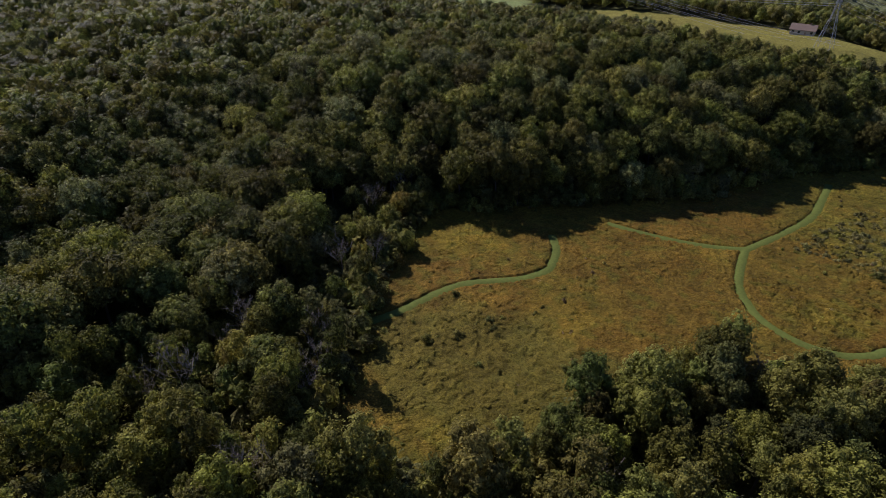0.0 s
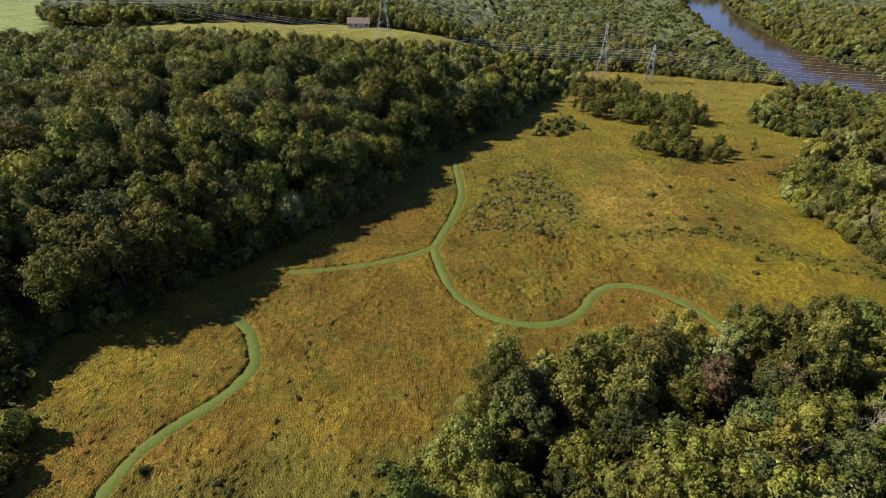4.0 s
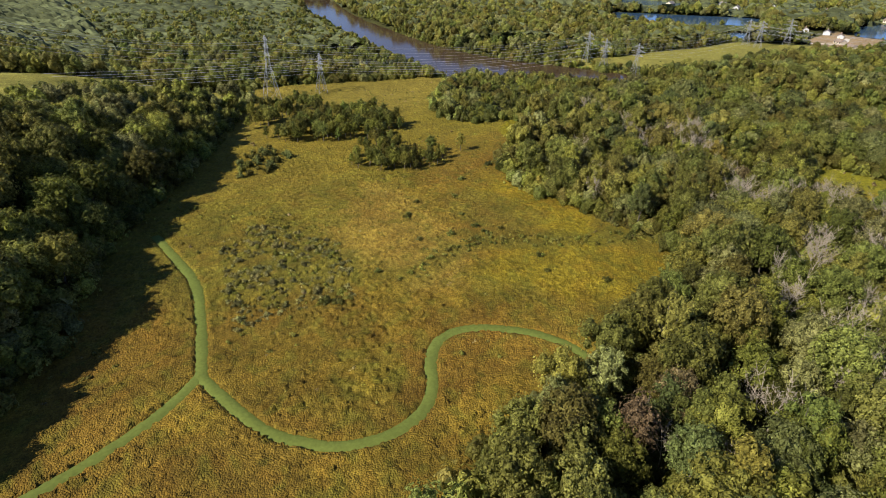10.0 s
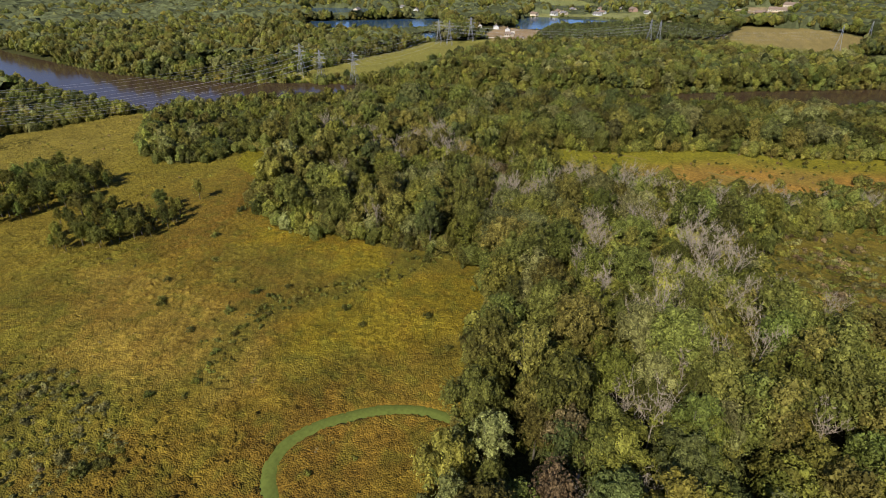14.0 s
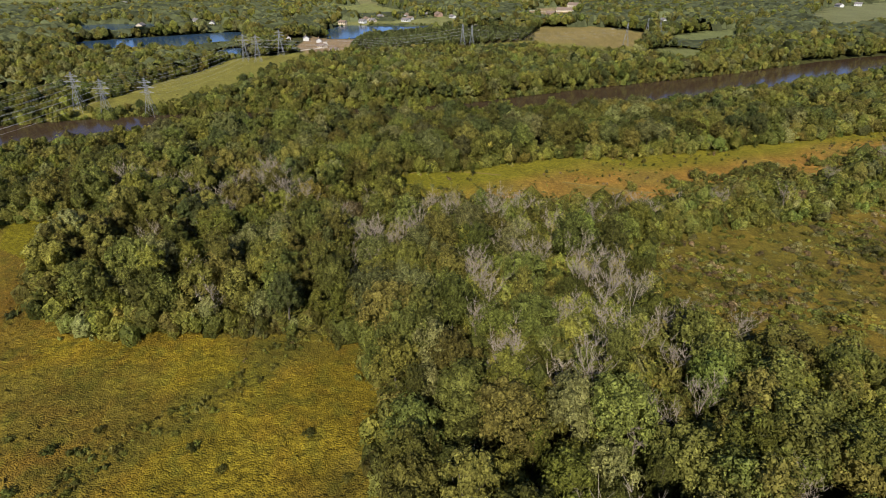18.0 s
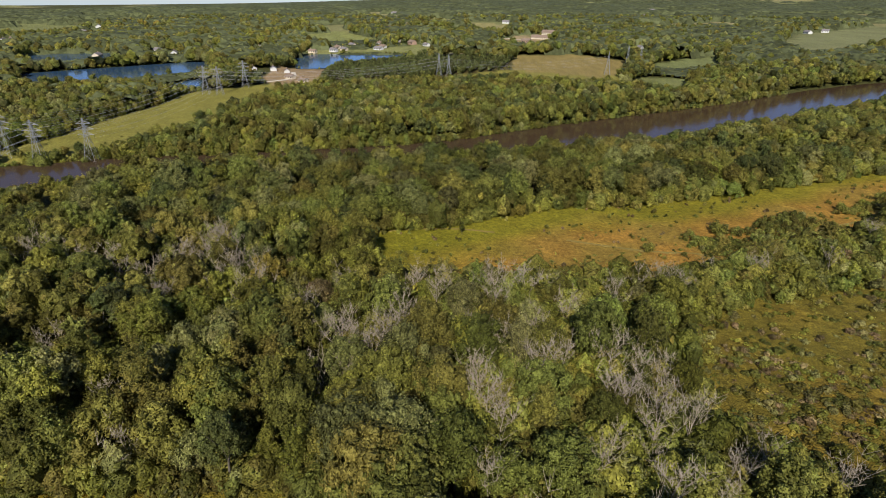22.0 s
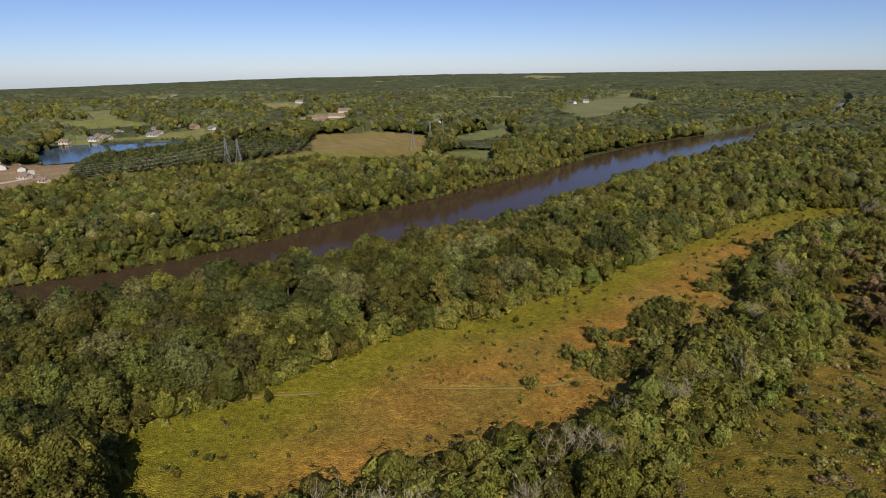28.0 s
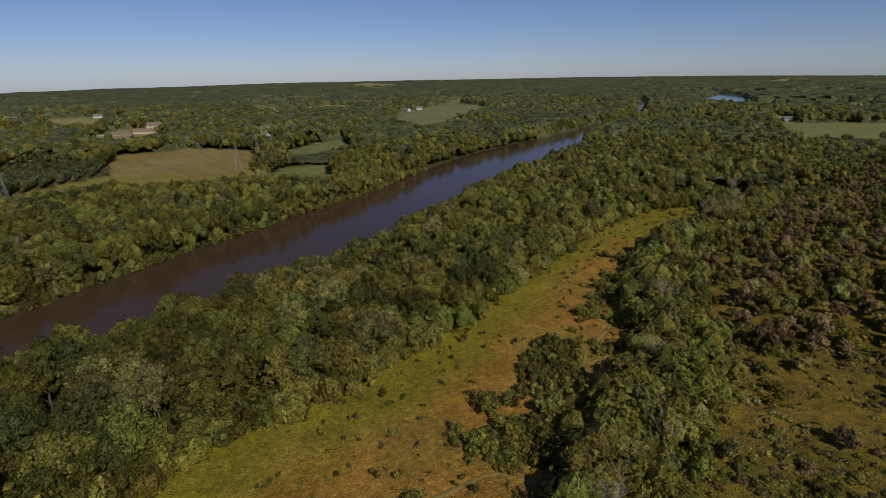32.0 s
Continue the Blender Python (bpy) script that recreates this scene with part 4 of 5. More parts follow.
for q in zip(x, y):
    if wave(*q, 18, 72) > 0.38:
        s = rng.uniform(0.48, 0.85)
        tree_at("young_tree", choose({"spire": 2, "loose": 2, "round": 2}), choose({"oak": 1, "mid": 4, "lime": 4, "fresh": 1}), *q, (s, s, s), rng.uniform(0, 360),
                "on the open meadow", "young trees of the meadow")
hedge = spline(HEDGE, 3.0)
for q in hedge:
    for _ in range(2):
        shrub_at(choose({"oak": 3, "mid": 2, "lime": 2}), q[0] + rng.normal(0, 2.0), q[1] + rng.normal(0, 2.6), rng.uniform(0.4, 1.0), rng.uniform(0.7, 1.0),
                 "in a straggling hedge across the meadow", "shrubs of the meadow")
for x, y, s in [(-39, 48, 1.3), (-44, 40, 1.3), (-3, 64, 1.8), (-9, 58, 0.9), (-27, 43, 0.8), (-21, 45, 0.7), (-13, 42, 0.8), (-38, 34, 0.8), (-56, 34, 0.9),
                (-53, 62, 1.1), (-37, 60, 1.0), (-34, 58, 1.0), (-31, 56, 0.9), (-35, 64, 0.8), (125, 132, 1.0), (114, 120, 0.8), (107, 218, 1.1), (116, 198, 1.0), (114, 187, 1.2),
                (124, 214, 1.0), (138, 228, 1.0), (121, 180, 1.0), (118, 156, 1.0), (90, 190, 0.9), (102, 187, 1.1), (96, 208, 1.0), (113, 147, 0.8),
                (155, 208, 1.8), (157, 212, 1.5), (161, 236, 1.2), (170, 237, 1.2), (98, 210, 0.9), (139, 228, 1.0), (44, 172, 1.4), (47, 169, 1.2), (66, 178, 1.0)]:
    shrub_at(choose({"dark": 1, "oak": 3, "mid": 2}), x, y, s, rng.uniform(0.7, 1.0), "alone among the meadow herbs", "shrubs of the meadow")
for cx0, cy0, rad, count in [(300, -16, 8, 14), (309, -6, 6, 8), (292, 4, 9, 12), (358, -106, 9, 8), (337, -73, 7, 6), (326, -48, 6, 5), (288, 31, 2, 2), (377, -140, 12, 6), (314, -60, 6, 4)]:
    for _ in range(count):
        shrub_at(choose({"mid": 2, "oak": 3, "silver": 1}), cx0 + rng.normal(0, rad * 0.6), cy0 + rng.normal(0, rad * 0.6), rng.uniform(0.9, 2.0), rng.uniform(0.9, 1.3),
                 "in a clump on the reddish meadow", "shrubs of the reddish meadow")
x, y = within(RED_MEADOW, 7)
DOTS = {}
for q in zip(x, y):
    if wave(*q, 22, 64) > 0.4:
        s = rng.uniform(0.22, 0.75)
        DOTS.setdefault(choose({"oak": 3, "rust": 1, "mid": 2}), []).append(("bush%d" % rng.integers(5), *q, s, s * rng.uniform(0.8, 1.3), rng.uniform(0, 6.28)))
x, y = within(MEADOW, 8)
for q in zip(x, y):
    if wave(*q, 26, 65) > 0.62 and trail_distance(*q) > 3:
        s = rng.uniform(0.2, 0.55)
        DOTS.setdefault(choose({"oak": 3, "rust": 2, "lime": 2}), []).append(("bush%d" % rng.integers(5), *q, s, s * rng.uniform(0.7, 1.2), rng.uniform(0, 6.28)))
for clump in ([(325, -28), (333, -45), (322, -52), (300, -30), (295, -18), (310, -14)], [(304, 12), (300, -9), (286, -16), (279, -9), (289, 10)],
              [(351, -88), (363, -121), (347, -104), (335, -70)]):
    for q in zip(*within(clump, 2.6)):
        s = rng.uniform(0.5, 1.3)
        DOTS.setdefault(choose({"oak": 3, "mid": 3, "lime": 1}), []).append(("bush%d" % rng.integers(5), *q, s, s * rng.uniform(0.8, 1.3), rng.uniform(0, 6.28)))
for q in zip(*within(PATCH, 3.2)):
    if wave(*q, 9, 74) < 0.25:
        continue
    s = rng.uniform(0.3, 0.75)
    DOTS.setdefault(choose({"sage": 4, "lime": 2}), []).append(("bush%d" % rng.integers(5), *q, s, s * rng.uniform(0.7, 1.1), rng.uniform(0, 6.28)))
for p in hedge:
    for _ in range(4):
        q, s = p + rng.normal(0, 3.4, 2), rng.uniform(0.25, 0.65)
        DOTS.setdefault(choose({"oak": 3, "lime": 1, "mid": 2}), []).append(("bush%d" % rng.integers(5), *q, s, s * rng.uniform(0.7, 1.1), rng.uniform(0, 6.28)))
for tone, spots in DOTS.items():
    joined(tone, spots, f"small {TREE_WORDS[tone]} bushes dotted over the meadows", "scattered_bushes", "bushes")
tree_at("young_tree", "round", "dark", 415, 352, (0.75, 0.75, 0.75), 0, "under the power lines", "young trees of the meadow")
tree_at("young_tree", "spire", "mid", 301, 106, (0.5, 0.5, 0.55), 0, "on the open meadow", "young trees of the meadow")

# bare trees
BARE = []
for k in range(4):
    root = new("bare_tree")
    part("trunk", trunk_mesh("trunk", 300 + k, 11.5 + 1.5 * k, 0.17, 15, mat_dead, 180, 0.55, 0.25, 0.048), root, "pale leafless trunk and limbs")
    tagged(root, "pale grey leafless dead tree among green ones", "bare tree", "bare trees of the mixed wood")
    root.matrix_basis = pose(210 + 3 * k, 150, 0)
    BARE.append(root)
for n, (x, y) in enumerate(bare_spots[:296]):
    s = rng.uniform(0.75, 1.15)
    ob = copy_thing(BARE[n % 4], pose(x, y, float(height(x, y)), 0, 0, rng.uniform(0, 360)))
    ob.scale = (s, s, s)

# ---------------------------------------------------------------- far canopy
def domes(x, y, size):
    """The rounded tops of a closed wood."""
    u, v = x / size, y / size
    i0, j0 = np.floor(u), np.floor(v)
    best = np.full(x.shape, 9.0)
    for di in (-1, 0, 1):
        for dj in (-1, 0, 1):
            i, j = i0 + di, j0 + dj
            px, py = i + 0.15 + 0.7 * cell_hash(i, j, 31), j + 0.15 + 0.7 * cell_hash(i, j, 32)
            best = np.minimum(best, np.hypot(u - px, v - py) - 0.12 * cell_hash(i, j, 33))
    return np.clip(1 - best ** 2, 0, 1)


HOMES = [  # x, y, width, depth, wall height, turn, walls, roof
    (-63, 446, 16, 10, 3.4, 8, "tan", "brown"), (1030, 372, 16, 9, 4, 70, "tan", "brown"), (1041, 340, 15, 9, 4, 65, "white", "grey"),
    (1056, 326, 14, 9, 4, 60, "tan", "grey"), (1070, 271, 18, 10, 4, 60, "white", "grey"), (1172, 226, 18, 12, 6, 40, "brick", "brown"),
    (1142, 197, 15, 9, 4, 40, "white", "grey"), (805, 360, 14, 9, 4, 20, "white", "grey"), (790, 338, 13, 8, 3.5, 20, "white", "brown"),
    (740, 318, 14, 8, 3.5, 60, "tan", "brown"), (716, 296, 13, 7, 3.2, 60, "tan", "brown"), (1309, -21, 46, 15, 5, 70, "tan", "brown"),
    (1231, 14, 20, 12, 5, 70, "brick", "brown"), (1099, -167, 15, 10, 6, 20, "white", "grey"), (1134, 329, 15, 9, 4, 50, "tan", "grey"),
    (1164, 283, 16, 9, 4, 50, "white", "brown"), (1188, 247, 16, 9, 4, 45, "brick", "grey"), (735, -988, 17, 11, 7, 30, "white", "grey"),
    (760, -1010, 14, 10, 5, 30, "tan", "grey"), (1500, -640, 22, 12, 6, 10, "white", "grey"), (1540, -700, 18, 12, 6, 60, "white", "grey"),
    (1620, -660, 20, 14, 6, 40, "tan", "grey"), (1580, 330, 18, 12, 6, 40, "white", "brown"), (1700, 300, 18, 12, 6, 10, "tan", "grey"),
    (2080, 380, 22, 14, 7, 20, "white", "grey"), (2250, -470, 30, 14, 7, 20, "white", "grey"), (975, 575, 18, 10, 5, 20, "white", "grey"),
    (1010, 620, 18, 10, 5, 60, "white", "grey"), (960, 690, 20, 12, 5, 10, "tan", "grey"), (1060, 560, 16, 10, 5, 40, "white", "grey"),
    (806, 386, 13, 8, 4, 30, "white", "brown"), (1064, 471, 16, 9, 5, 60, "white", "grey"), (1152, 996, 20, 12, 6, 20, "white", "grey"),
    (1131, 964, 18, 12, 5, 60, "tan", "brown"), (1190, 1010, 18, 11, 5, 45, "white", "brown"), (1359, 1012, 26, 14, 6, 20, "white", "grey"),
    (1382, 990, 22, 12, 6, 70, "white", "grey"), (1545, 1060, 30, 16, 7, 30, "white", "grey"), (1862, 280, 22, 12, 6, 30, "white", "grey"),
    (2417, 435, 30, 16, 7, 60, "white", "grey"), (1845, 30, 24, 14, 6, 80, "white", "grey"), (1418, -50, 40, 18, 7, 60, "tan", "brown"),
    (2748, -622, 40, 20, 8, 70, "white", "grey"), (1083, 343, 14, 9, 4, 50, "tan", "brown"), (1102, 269, 15, 9, 4, 60, "white", "brown"),
]
HOME_XY = [(q[0], q[1]) for q in HOMES]


def cleared(x, y):
    """Open ground: fields, water, yards and lawns."""
    far = np.hypot(x - CENTRE[0], y - CENTRE[1])
    free = open_land(x, y) | (edge_distance(RIVER, x, y) < 4)
    for hx0, hy0 in HOME_XY:
        free |= np.hypot(x - hx0, y - hy0) < 17
    return free | ((far > 1150) & (glade(x, y) > 0.635))


def scrub(x, y):
    """Low growth: along the shores and yards that lie open to the west."""
    out = np.zeros(np.shape(x), bool)
    d = np.stack([x - CENTRE[0], y - CENTRE[1]])
    u = d / (np.hypot(*d) + 1e-9)
    for s in (25, 60, 100, 140):
        px, py = x + u[0] * s, y + u[1] * s
        for poly in ((LAKE_NORTH, POND, LAKE_BACK) if s == 25 else (LAKE_NORTH, LAKE_BACK) if s < 120 else ()):
            out |= inside(poly, px, py)
        if s == 25:
            out |= inside(FIELDS["green_near"][0], px, py)
        for poly in (LAKE_SOUTH, LAKE_FAR, PLANTATION, FIELDS["brown"][0], FIELDS["shore_lawn"][0], FIELDS["barn_yard"][0], FIELDS["house_field"][0], FIELDS["hay_far"][0], FIELDS["pale_far"][0], FIELDS["green_mid"][0], FIELDS["green_far"][0]):
            out |= inside(poly, px, py)
        if s < 120:
            for hx0, hy0 in HOME_XY:
                out |= np.hypot(px - hx0, py - hy0) < 22
    return out


steps = [405.0]
while steps[-1] < 4830:
    steps.append(steps[-1] * 1.0115 + 0.6)
R, A = np.meshgrid(np.array(steps), np.linspace(0, 2 * math.pi, 901), indexing="ij")
cx, cy = CENTRE[0] + R * np.cos(A), CENTRE[1] + R * np.sin(A)
tree_top = 1.0 + 14.5 * domes(cx, cy, 10.5) + 3.2 * (rng.uniform(size=cx.shape) - 0.5) + 6 * (wave(cx, cy, 60, 41) - 0.5)
tree_top -= 4 * (1 - smooth(750, 900, R))
tree_top = np.where(scrub(cx, cy), 1.0 + 0.16 * tree_top, tree_top)
tree_top = tree_top * (1 - 0.55 * smooth(2200, 4400, R)) + 7 * smooth(2500, 4600, R) * (wave(cx, cy, 700, 42) - 0.5)
tree_top = np.where((cx < 345) & (cx > 60) & (cy > 425) & (cy < 1100), 0.6 * tree_top, tree_top)
free = cleared(cx, cy) | (edge_distance(WAY, cx, cy, False) < 462)
cz = np.where(free, -0.5, tree_top) + height(cx, cy)
idx = np.arange(cx.size).reshape(cx.shape)
quads = np.stack([idx[:-1, :-1], idx[1:, :-1], idx[1:, 1:], idx[:-1, 1:]], -1).reshape(-1, 4)
open_corner, beyond = free.ravel()[quads], R.ravel()[quads[:, 0]] > 900
quads = quads[~open_corner.any(1) | (beyond & ~open_corner.all(1))]
used, back = np.unique(quads, return_inverse=True)
far_wood = new("far_woods", mesh_from("far_woods", np.stack([cx, cy, cz], -1).reshape(-1, 3)[used], back.reshape(-1, 4), mat_canopy))
tagged(far_wood, "unbroken far woods reaching to the horizon", "woods", kind="stuff")

# single crowns along the far edges and among the far woods
fx, fy = scatter(-700, -1300, 2100, 1100, 9.5)
d = np.hypot(fx - CENTRE[0], fy - CENTRE[1])
ok = (edge_distance(WAY, fx, fy, False) > 472) & (d < 2100) & ~cleared(fx, fy) & ~((fx < 150) & (fy < -50))
fx, fy, d = fx[ok], fy[ok], d[ok]
edge = np.zeros(len(fx), bool)
for s in range(8):
    edge |= cleared(fx + 13 * math.cos(s * 0.785), fy + 13 * math.sin(s * 0.785))
low_growth = scrub(fx, fy)
k = (edge & (d < 1500)) | (rng.uniform(size=len(fx)) < np.where(d < 650, 0.85, np.where(d < 820, 0.6, 0.16)))
FAR = {}
for x, y, away, short in zip(fx[k], fy[k], d[k], low_growth[k]):
    s = rng.uniform(0.8, 1.35) * (0.25 if short else 1)
    if short and rng.uniform() < 0.06:
        s = rng.uniform(0.6, 0.9)
    if x < 345 and y > 425:
        s *= 0.6
    autumn = x > 400 and y > 385
    FAR.setdefault(choose(AUTUMN_TONES if autumn else RIVER_TONES), []).append((("far%d" if away < 800 else "speck%d") % rng.integers(5), x, y, s, s * rng.uniform(0.9, 1.15), rng.uniform(0, 6.28)))
# orchard rows
ox, oy = [], []
for a in np.arange(-60, 330, 13.0):
    for b in np.arange(0, 240, 6.0):
        ox.append(722 + 0.80 * b + 0.35 * a * 0.55), oy.append(279 - 0.60 * b * 0.25 - 0.8 * a)
ox, oy = np.array(ox), np.array(oy)
k = inside(PLANTATION, ox, oy)
for x, y in zip(ox[k], oy[k]):
    s = rng.uniform(0.55, 0.75)
    FAR.setdefault("dark", []).append(("far%d" % rng.integers(5), x, y, s * 0.8, s, rng.uniform(0, 6.28)))
for tone, spots in FAR.items():
    joined(tone, spots, f"far {TREE_WORDS[tone]} trees along fields and shores", "far_trees", "woods")

# ---------------------------------------------------------------- meadow herbs
def herb_sheet(name, poly, step, tall, label):
    """Closed low growth with an uneven top, open along the trails."""
    px, py = np.array(poly).T
    cos, sin = math.cos(0.47), math.sin(0.47)
    pu, pv = px * cos + py * sin, py * cos - px * sin
    gx0, gy0 = np.meshgrid(np.arange(pu.min() - step, pu.max() + 2 * step, step), np.arange(pv.min() - step, pv.max() + 2 * step, step))
    u = gx0 + (np.arange(gx0.shape[0])[:, None] % 2) * step / 2 + rng.uniform(-0.48, 0.48, gx0.shape) * step
    v = gy0 + rng.uniform(-0.48, 0.48, gx0.shape) * step
    x, y = u * cos - v * sin, u * sin + v * cos
    grown = inside(poly, x, y) & (trail_distance(x, y) > 1.7)
    for line in TRACK_LINES:
        grown &= edge_distance([tuple(q) for q in line], x, y, False) > 0.45
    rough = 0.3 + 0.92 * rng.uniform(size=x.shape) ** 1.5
    h = tall * rough * (0.55 + 0.9 * wave(x, y, 5, 51)) * (0.7 + 0.6 * wave(x, y, 17, 52))
    rank_growth = sum(spot(x, y, *q) for q in ((34, 137, 18, 14), (60, 165, 30, 22), (-25, 45, 50, 26), (50, 205, 18, 28)))
    h = h * (1 + 0.45 * np.minimum(rank_growth, 1))
    z = height(x, y) + np.where(grown, h + 0.12, -0.3)
    # the colour follows the growth: darker where it is low, lighter where tall
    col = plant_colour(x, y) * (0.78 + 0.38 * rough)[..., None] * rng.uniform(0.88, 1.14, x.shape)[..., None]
    i = np.arange(x.size).reshape(x.shape)
    f = np.stack([i[:-1, :-1], i[:-1, 1:], i[1:, 1:], i[1:, :-1]], -1).reshape(-1, 4)
    f = f[grown.ravel()[f].any(1)]
    used, back = np.unique(f, return_inverse=True)
    v = np.stack([x, y, z], -1).reshape(-1, 3)[used]
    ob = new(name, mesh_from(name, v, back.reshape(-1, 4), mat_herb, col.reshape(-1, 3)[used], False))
    return tagged(ob, label, "meadow plants", kind="stuff")


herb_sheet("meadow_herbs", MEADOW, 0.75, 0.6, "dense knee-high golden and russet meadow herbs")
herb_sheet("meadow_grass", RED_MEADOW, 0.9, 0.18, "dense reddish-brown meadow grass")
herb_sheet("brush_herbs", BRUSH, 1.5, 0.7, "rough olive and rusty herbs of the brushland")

# ---------------------------------------------------------------- power lines
def tube(line, thick, sides=4):
    """A thin bar along a bent line, in one piece."""
    line = np.array(line, float)
    ring = [(thick * math.cos(6.2832 * k / sides), thick * math.sin(6.2832 * k / sides), 0) for k in range(sides)]
    v = (line[:, None] + np.array(ring)[None]).reshape(-1, 3)
    f = [(sides * i + k, sides * i + (k + 1) % sides, sides * (i + 1) + (k + 1) % sides, sides * (i + 1) + k)
         for i in range(len(line) - 1) for k in range(sides)]
    return v, np.array(f)


def lattice_tower(tall, foot_half, waist_half, arms, name="pylon"):
    """A steel lattice pylon: four legs, bracing, arms and insulators."""
    root = new(name)
    waist = tall * 0.55
    corners = [(-1, -1), (1, -1), (1, 1), (-1, 1)]

    def half(z):
        return foot_half + (waist_half - foot_half) * min(1, z / waist) if z < waist else waist_half + (0.3 - waist_half) * (z - waist) / (tall - waist)
    levels = [0, 0.2 * tall, 0.38 * tall, waist, 0.68 * tall, 0.8 * tall, 0.9 * tall, tall]
    for cx0, cy0 in corners:
        line = [(cx0 * half(a), cy0 * half(a), a - (1 if a == 0 else 0)) for a in levels]
        part("leg", mesh_from("leg", *tube(line, 0.13), mat_steel), root)
    for k in range(4):
        (ax0, ay0), (bx0, by0) = corners[k], corners[(k + 1) % 4]
        for flip in (0, 1):
            line = [((ax0, bx0)[(n + flip) % 2] * half(a), (ay0, by0)[(n + flip) % 2] * half(a), a) for n, a in enumerate(levels)]
            part("bracing", mesh_from("bracing", *tube(line, 0.06), mat_steel), root)
    tips = []
    for z, reach in arms:
        a, b = half(z), half(z + 1.6)
        way = [(-a, -a, z), (-reach, 0, z), (-a, a, z), (a, a, z), (reach, 0, z), (a, -a, z), (b, -b, z + 1.6), (reach, 0, z), (b, b, z + 1.6),
               (-b, b, z + 1.6), (-reach, 0, z), (-b, -b, z + 1.6)]
        rim = np.array([(0.03, 1, 0), (-0.03, 0, 1), (0.03, -1, 0), (-0.03, 0, -1)]) * 0.1
        v = (np.array(way)[:, None] + rim[None]).reshape(-1, 3)
        f = [(4 * i + k, 4 * i + (k + 1) % 4, 4 * i + 4 + (k + 1) % 4, 4 * i + 4 + k) for i in range(len(way) - 1) for k in range(4)]
        tips += [np.array((side * reach, 0, z - 1.8)) for side in (-1, 1)]
        arm = part("crossarm", mesh_from("crossarm", v, np.array(f), mat_steel), root)
        for side in (-1, 1):
            v, f = [], []
            for q in range(6):
                bar(v, f, (side * reach, 0, z - 0.3 * q), (side * reach, 0, z - 0.3 * q - 0.22), 0.13, 0.07, 6)
            part("insulator", mesh_from("insulator", np.array(v), np.array(f), mat_glass), arm)
    return root, tips


TYPES = {"tall": (41, 5.0, 1.3, [(29, 6.5), (34, 5.6), (38.5, 4.6)]), "three": (27, 3.4, 1.1, [(17, 5.0), (20.5, 6.2), (24, 4.6)])}
PYLONS = [("tall", -39, 404, 86), ("tall", 119, 412, 88), ("three", 155, 412, 88), ("three", 406, 392, 95), ("three", 402, 369, 95), ("three", 408, 340, 95), ("three", 630, 367, 100),
          ("three", 627, 352, 100), ("three", 674, 345, 100), ("three", 762, 148, 170), ("three", 749, 136, 170), ("three", 794, -52, 175),
          ("three", 860, -90, 175), ("three", 858, -106, 175)]
first, ends = {}, []
for kind, x, y, turn in PYLONS:
    m = pose(x, y, float(height(x, y)), 0, 0, turn)
    if kind not in first:
        ob, tips = lattice_tower(*TYPES[kind])
        tagged(ob, "tall grey steel lattice pylon standing in the cleared strip", "pylon", "pylons of the power line")
        ob.matrix_basis = m
        first[kind] = ob, tips
    else:
        copy_thing(first[kind][0], m)
    ends.append([m @ Vector(q) for q in first[kind][1]])


def conductor(a, b, sag, thick):
    s = np.linspace(0, 1, 17)[:, None]
    line = np.array(a) * (1 - s) + np.array(b) * s - np.c_[0 * s, 0 * s, sag * 4 * s * (1 - s)]
    way = np.array(b - a)
    u = np.cross(way, (0, 0, 1))
    u /= np.linalg.norm(u)
    rim = np.array([u, (0, 0, 1), -u, (0, 0, -1)]) * thick
    v = (line[:, None] + rim[None]).reshape(-1, 3)
    f = [(4 * i + k, 4 * i + (k + 1) % 4, 4 * i + 4 + (k + 1) % 4, 4 * i + 4 + k) for i in range(16) for k in range(4)]
    ob = new("power_cable", mesh_from("power_cable", v, np.array(f), mat_wire))
    tagged(ob, "thin sagging grey power cable strung between pylons", "power cable", "cables of the power line")


for a, b in ((0, 1), (1, 3), (2, 4), (3, 6), (4, 7), (5, 8), (6, 9), (7, 10), (9, 11)):
    for n in range(6):
        conductor(ends[a][n], ends[b][n], 7, 0.05 if a < 3 else 0.03)
for n in range(6):
    conductor(ends[0][n], ends[0][n] + Vector((-420, -20, 4)), 7, 0.08)
    conductor(ends[2][n], ends[2][n] + Vector((-380, 20, 30)), 7, 0.07)

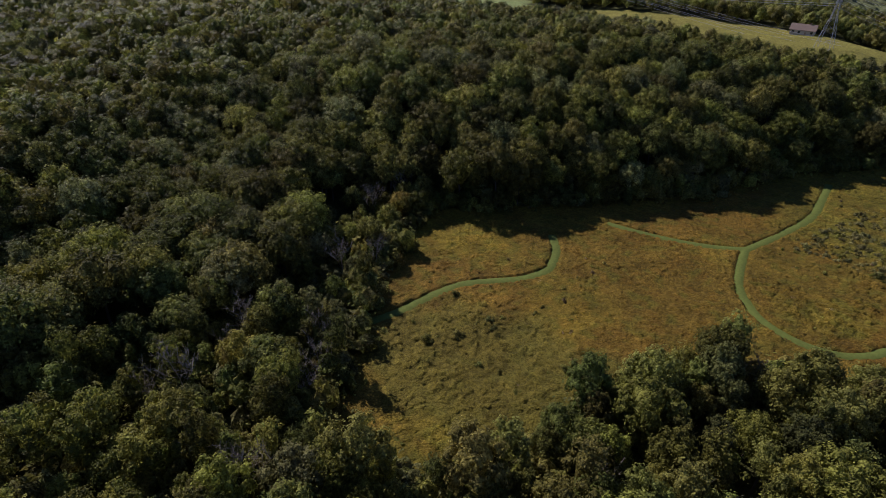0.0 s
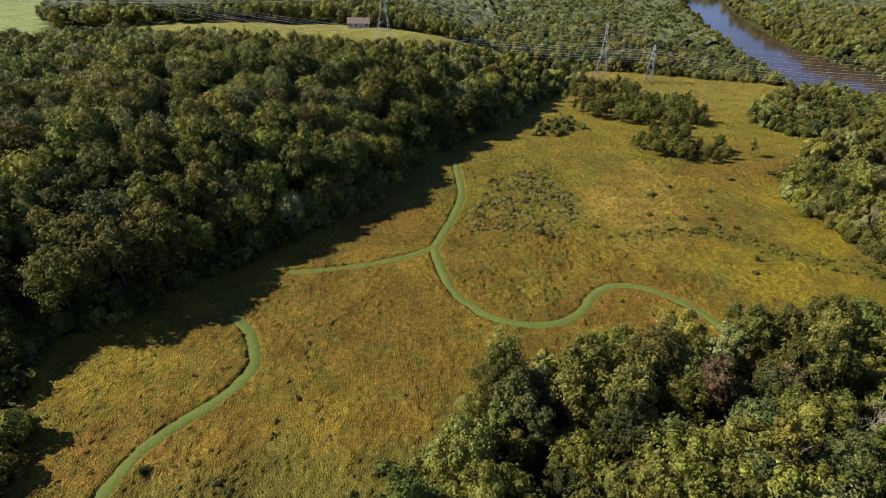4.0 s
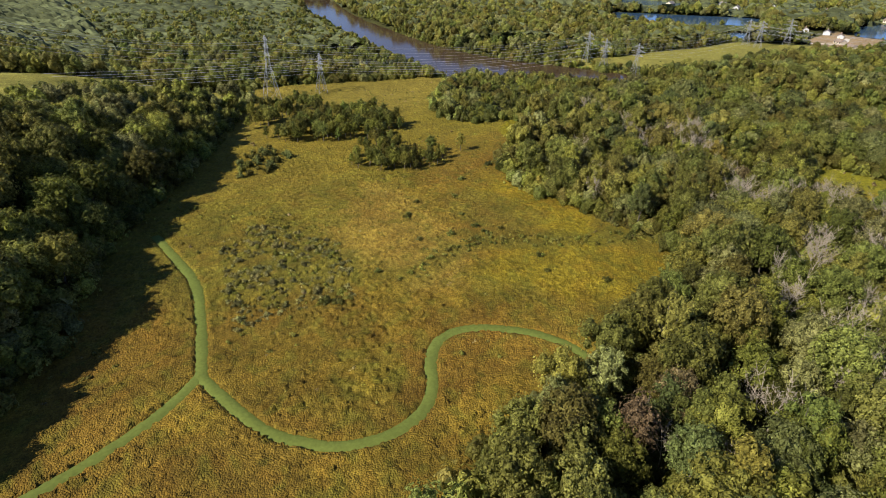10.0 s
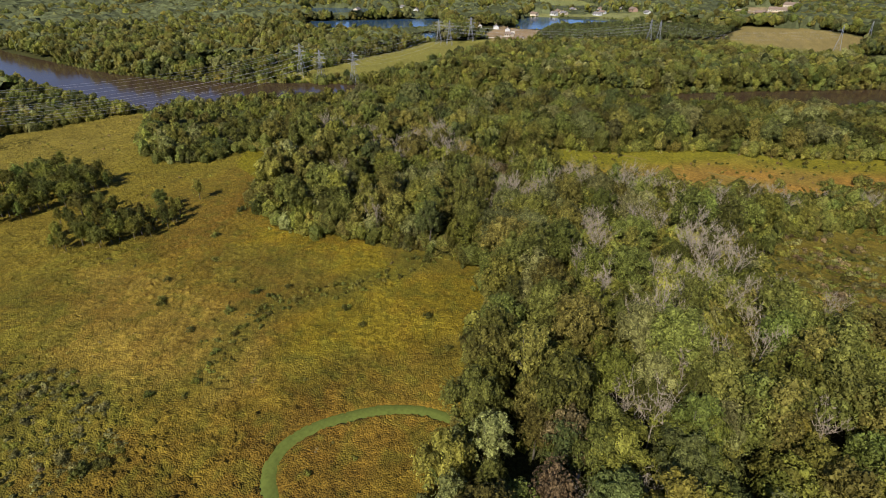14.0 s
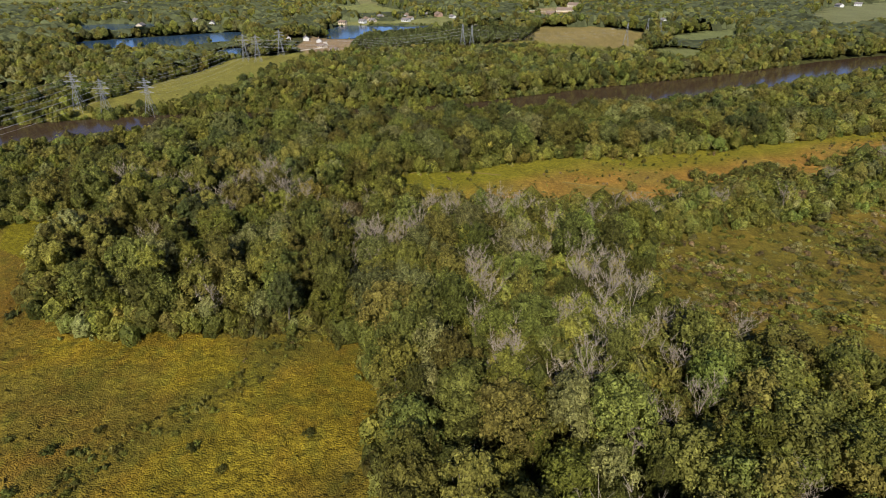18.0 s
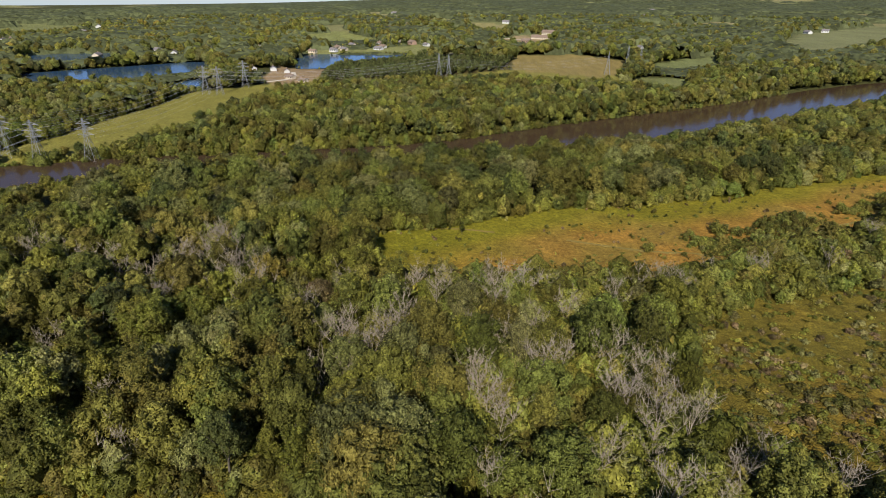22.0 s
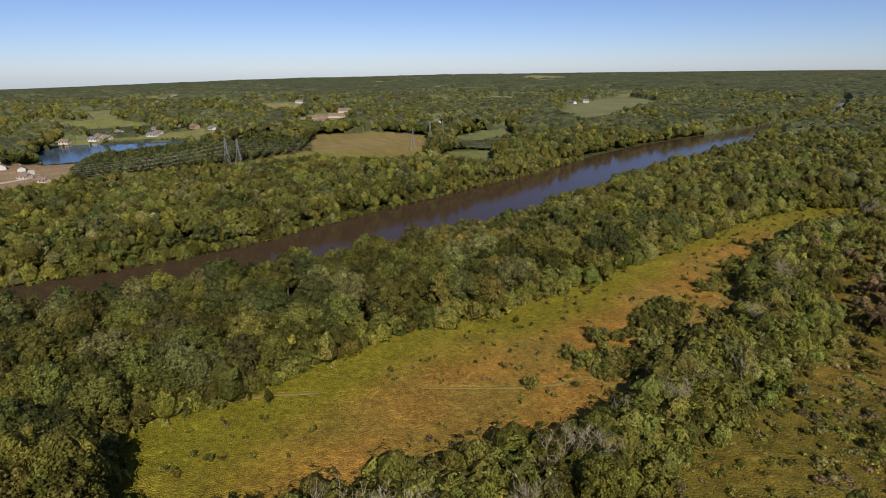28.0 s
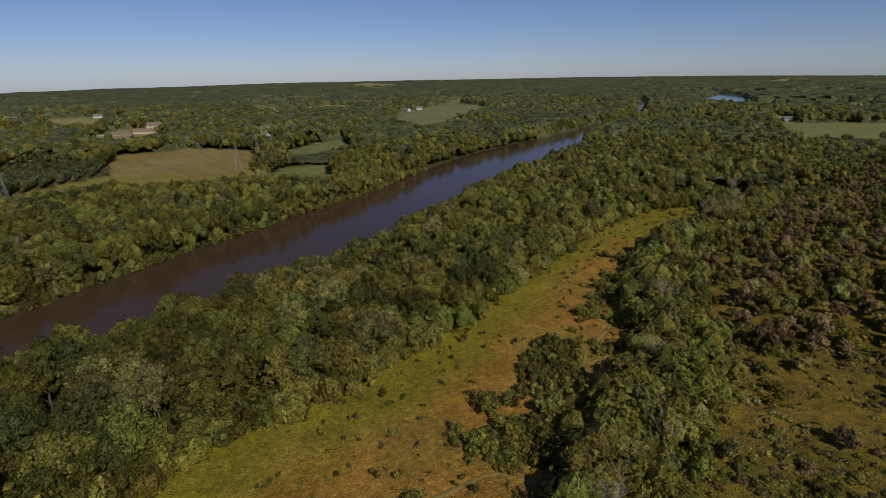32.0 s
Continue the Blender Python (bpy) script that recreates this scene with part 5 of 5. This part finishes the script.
# ---------------------------------------------------------------- houses
WALLS = {"white": (mat_white, "white"), "brick": (mat_brick, "reddish"), "tan": (mat_tan, "tan")}
ROOFS = {"grey": (mat_roof, "grey"), "brown": (mat_roof_b, "brown")}
for x, y, w, d, h, turn, wall, roof in HOMES:
    w, d, h = (0.82 * w, 0.82 * d, 0.78 * h) if x > 600 else (w, d, h)
    root = new("house")
    bm = bmesh.new()
    box(bm, -w / 2, -d / 2, -1, w / 2, d / 2, h)
    rise = d * 0.32
    g = [bm.verts.new(q) for q in ((-w / 2, -d / 2, h), (-w / 2, d / 2, h), (-w / 2, 0, h + rise), (w / 2, -d / 2, h), (w / 2, d / 2, h), (w / 2, 0, h + rise))]
    bm.faces.new((g[0], g[2], g[1])), bm.faces.new((g[3], g[4], g[5]))
    part("wall", (bm, WALLS[wall][0]), root)
    bm = bmesh.new()
    for side in (-1, 1):
        q = [(-w / 2 - 0.6, side * (d / 2 + 0.6), h - 0.35), (w / 2 + 0.6, side * (d / 2 + 0.6), h - 0.35), (w / 2 + 0.6, 0, h + rise + 0.06), (-w / 2 - 0.6, 0, h + rise + 0.06)]
        top = [bm.verts.new((a, b, c + 0.3)) for a, b, c in q]
        low = [bm.verts.new(v) for v in q]
        bm.faces.new(top), bm.faces.new(low[::-1])
        for k in range(4):
            bm.faces.new((top[k], low[k], low[(k + 1) % 4], top[(k + 1) % 4]))
    bmesh.ops.recalc_face_normals(bm, faces=bm.faces)
    part("roof", (bm, ROOFS[roof][0]), root, ROOFS[roof][1] + " shingle roof")
    bm = bmesh.new()
    box(bm, w * 0.2, -0.5, h, w * 0.2 + 1, 0.5, h + rise + 1.4)
    part("chimney", (bm, mat_brick), root)
    count = max(3, int(w / 4))
    for side in (-1, 1):
        for k in range(count):
            px = -w / 2 + (k + 0.5) * w / count
            bm = bmesh.new()
            if side < 0 and k == count // 2:
                box(bm, px - 0.55, side * d / 2 - 0.06, 0, px + 0.55, side * d / 2 + 0.06, 2.1)
                part("door", (bm, mat_brick), root)
            else:
                box(bm, px - 0.8, side * d / 2 - 0.05, h * 0.35, px + 0.8, side * d / 2 + 0.05, h * 0.35 + 1.5)
                part("window", (bm, mat_glass), root)
    tagged(root, f"{'long' if w > 30 else 'small'} {WALLS[wall][1]} house with a {ROOFS[roof][1]} gabled roof", "house", "houses round the lakes and fields")
    root.matrix_basis = pose(x, y, float(height(x, y)), 0, 0, turn)
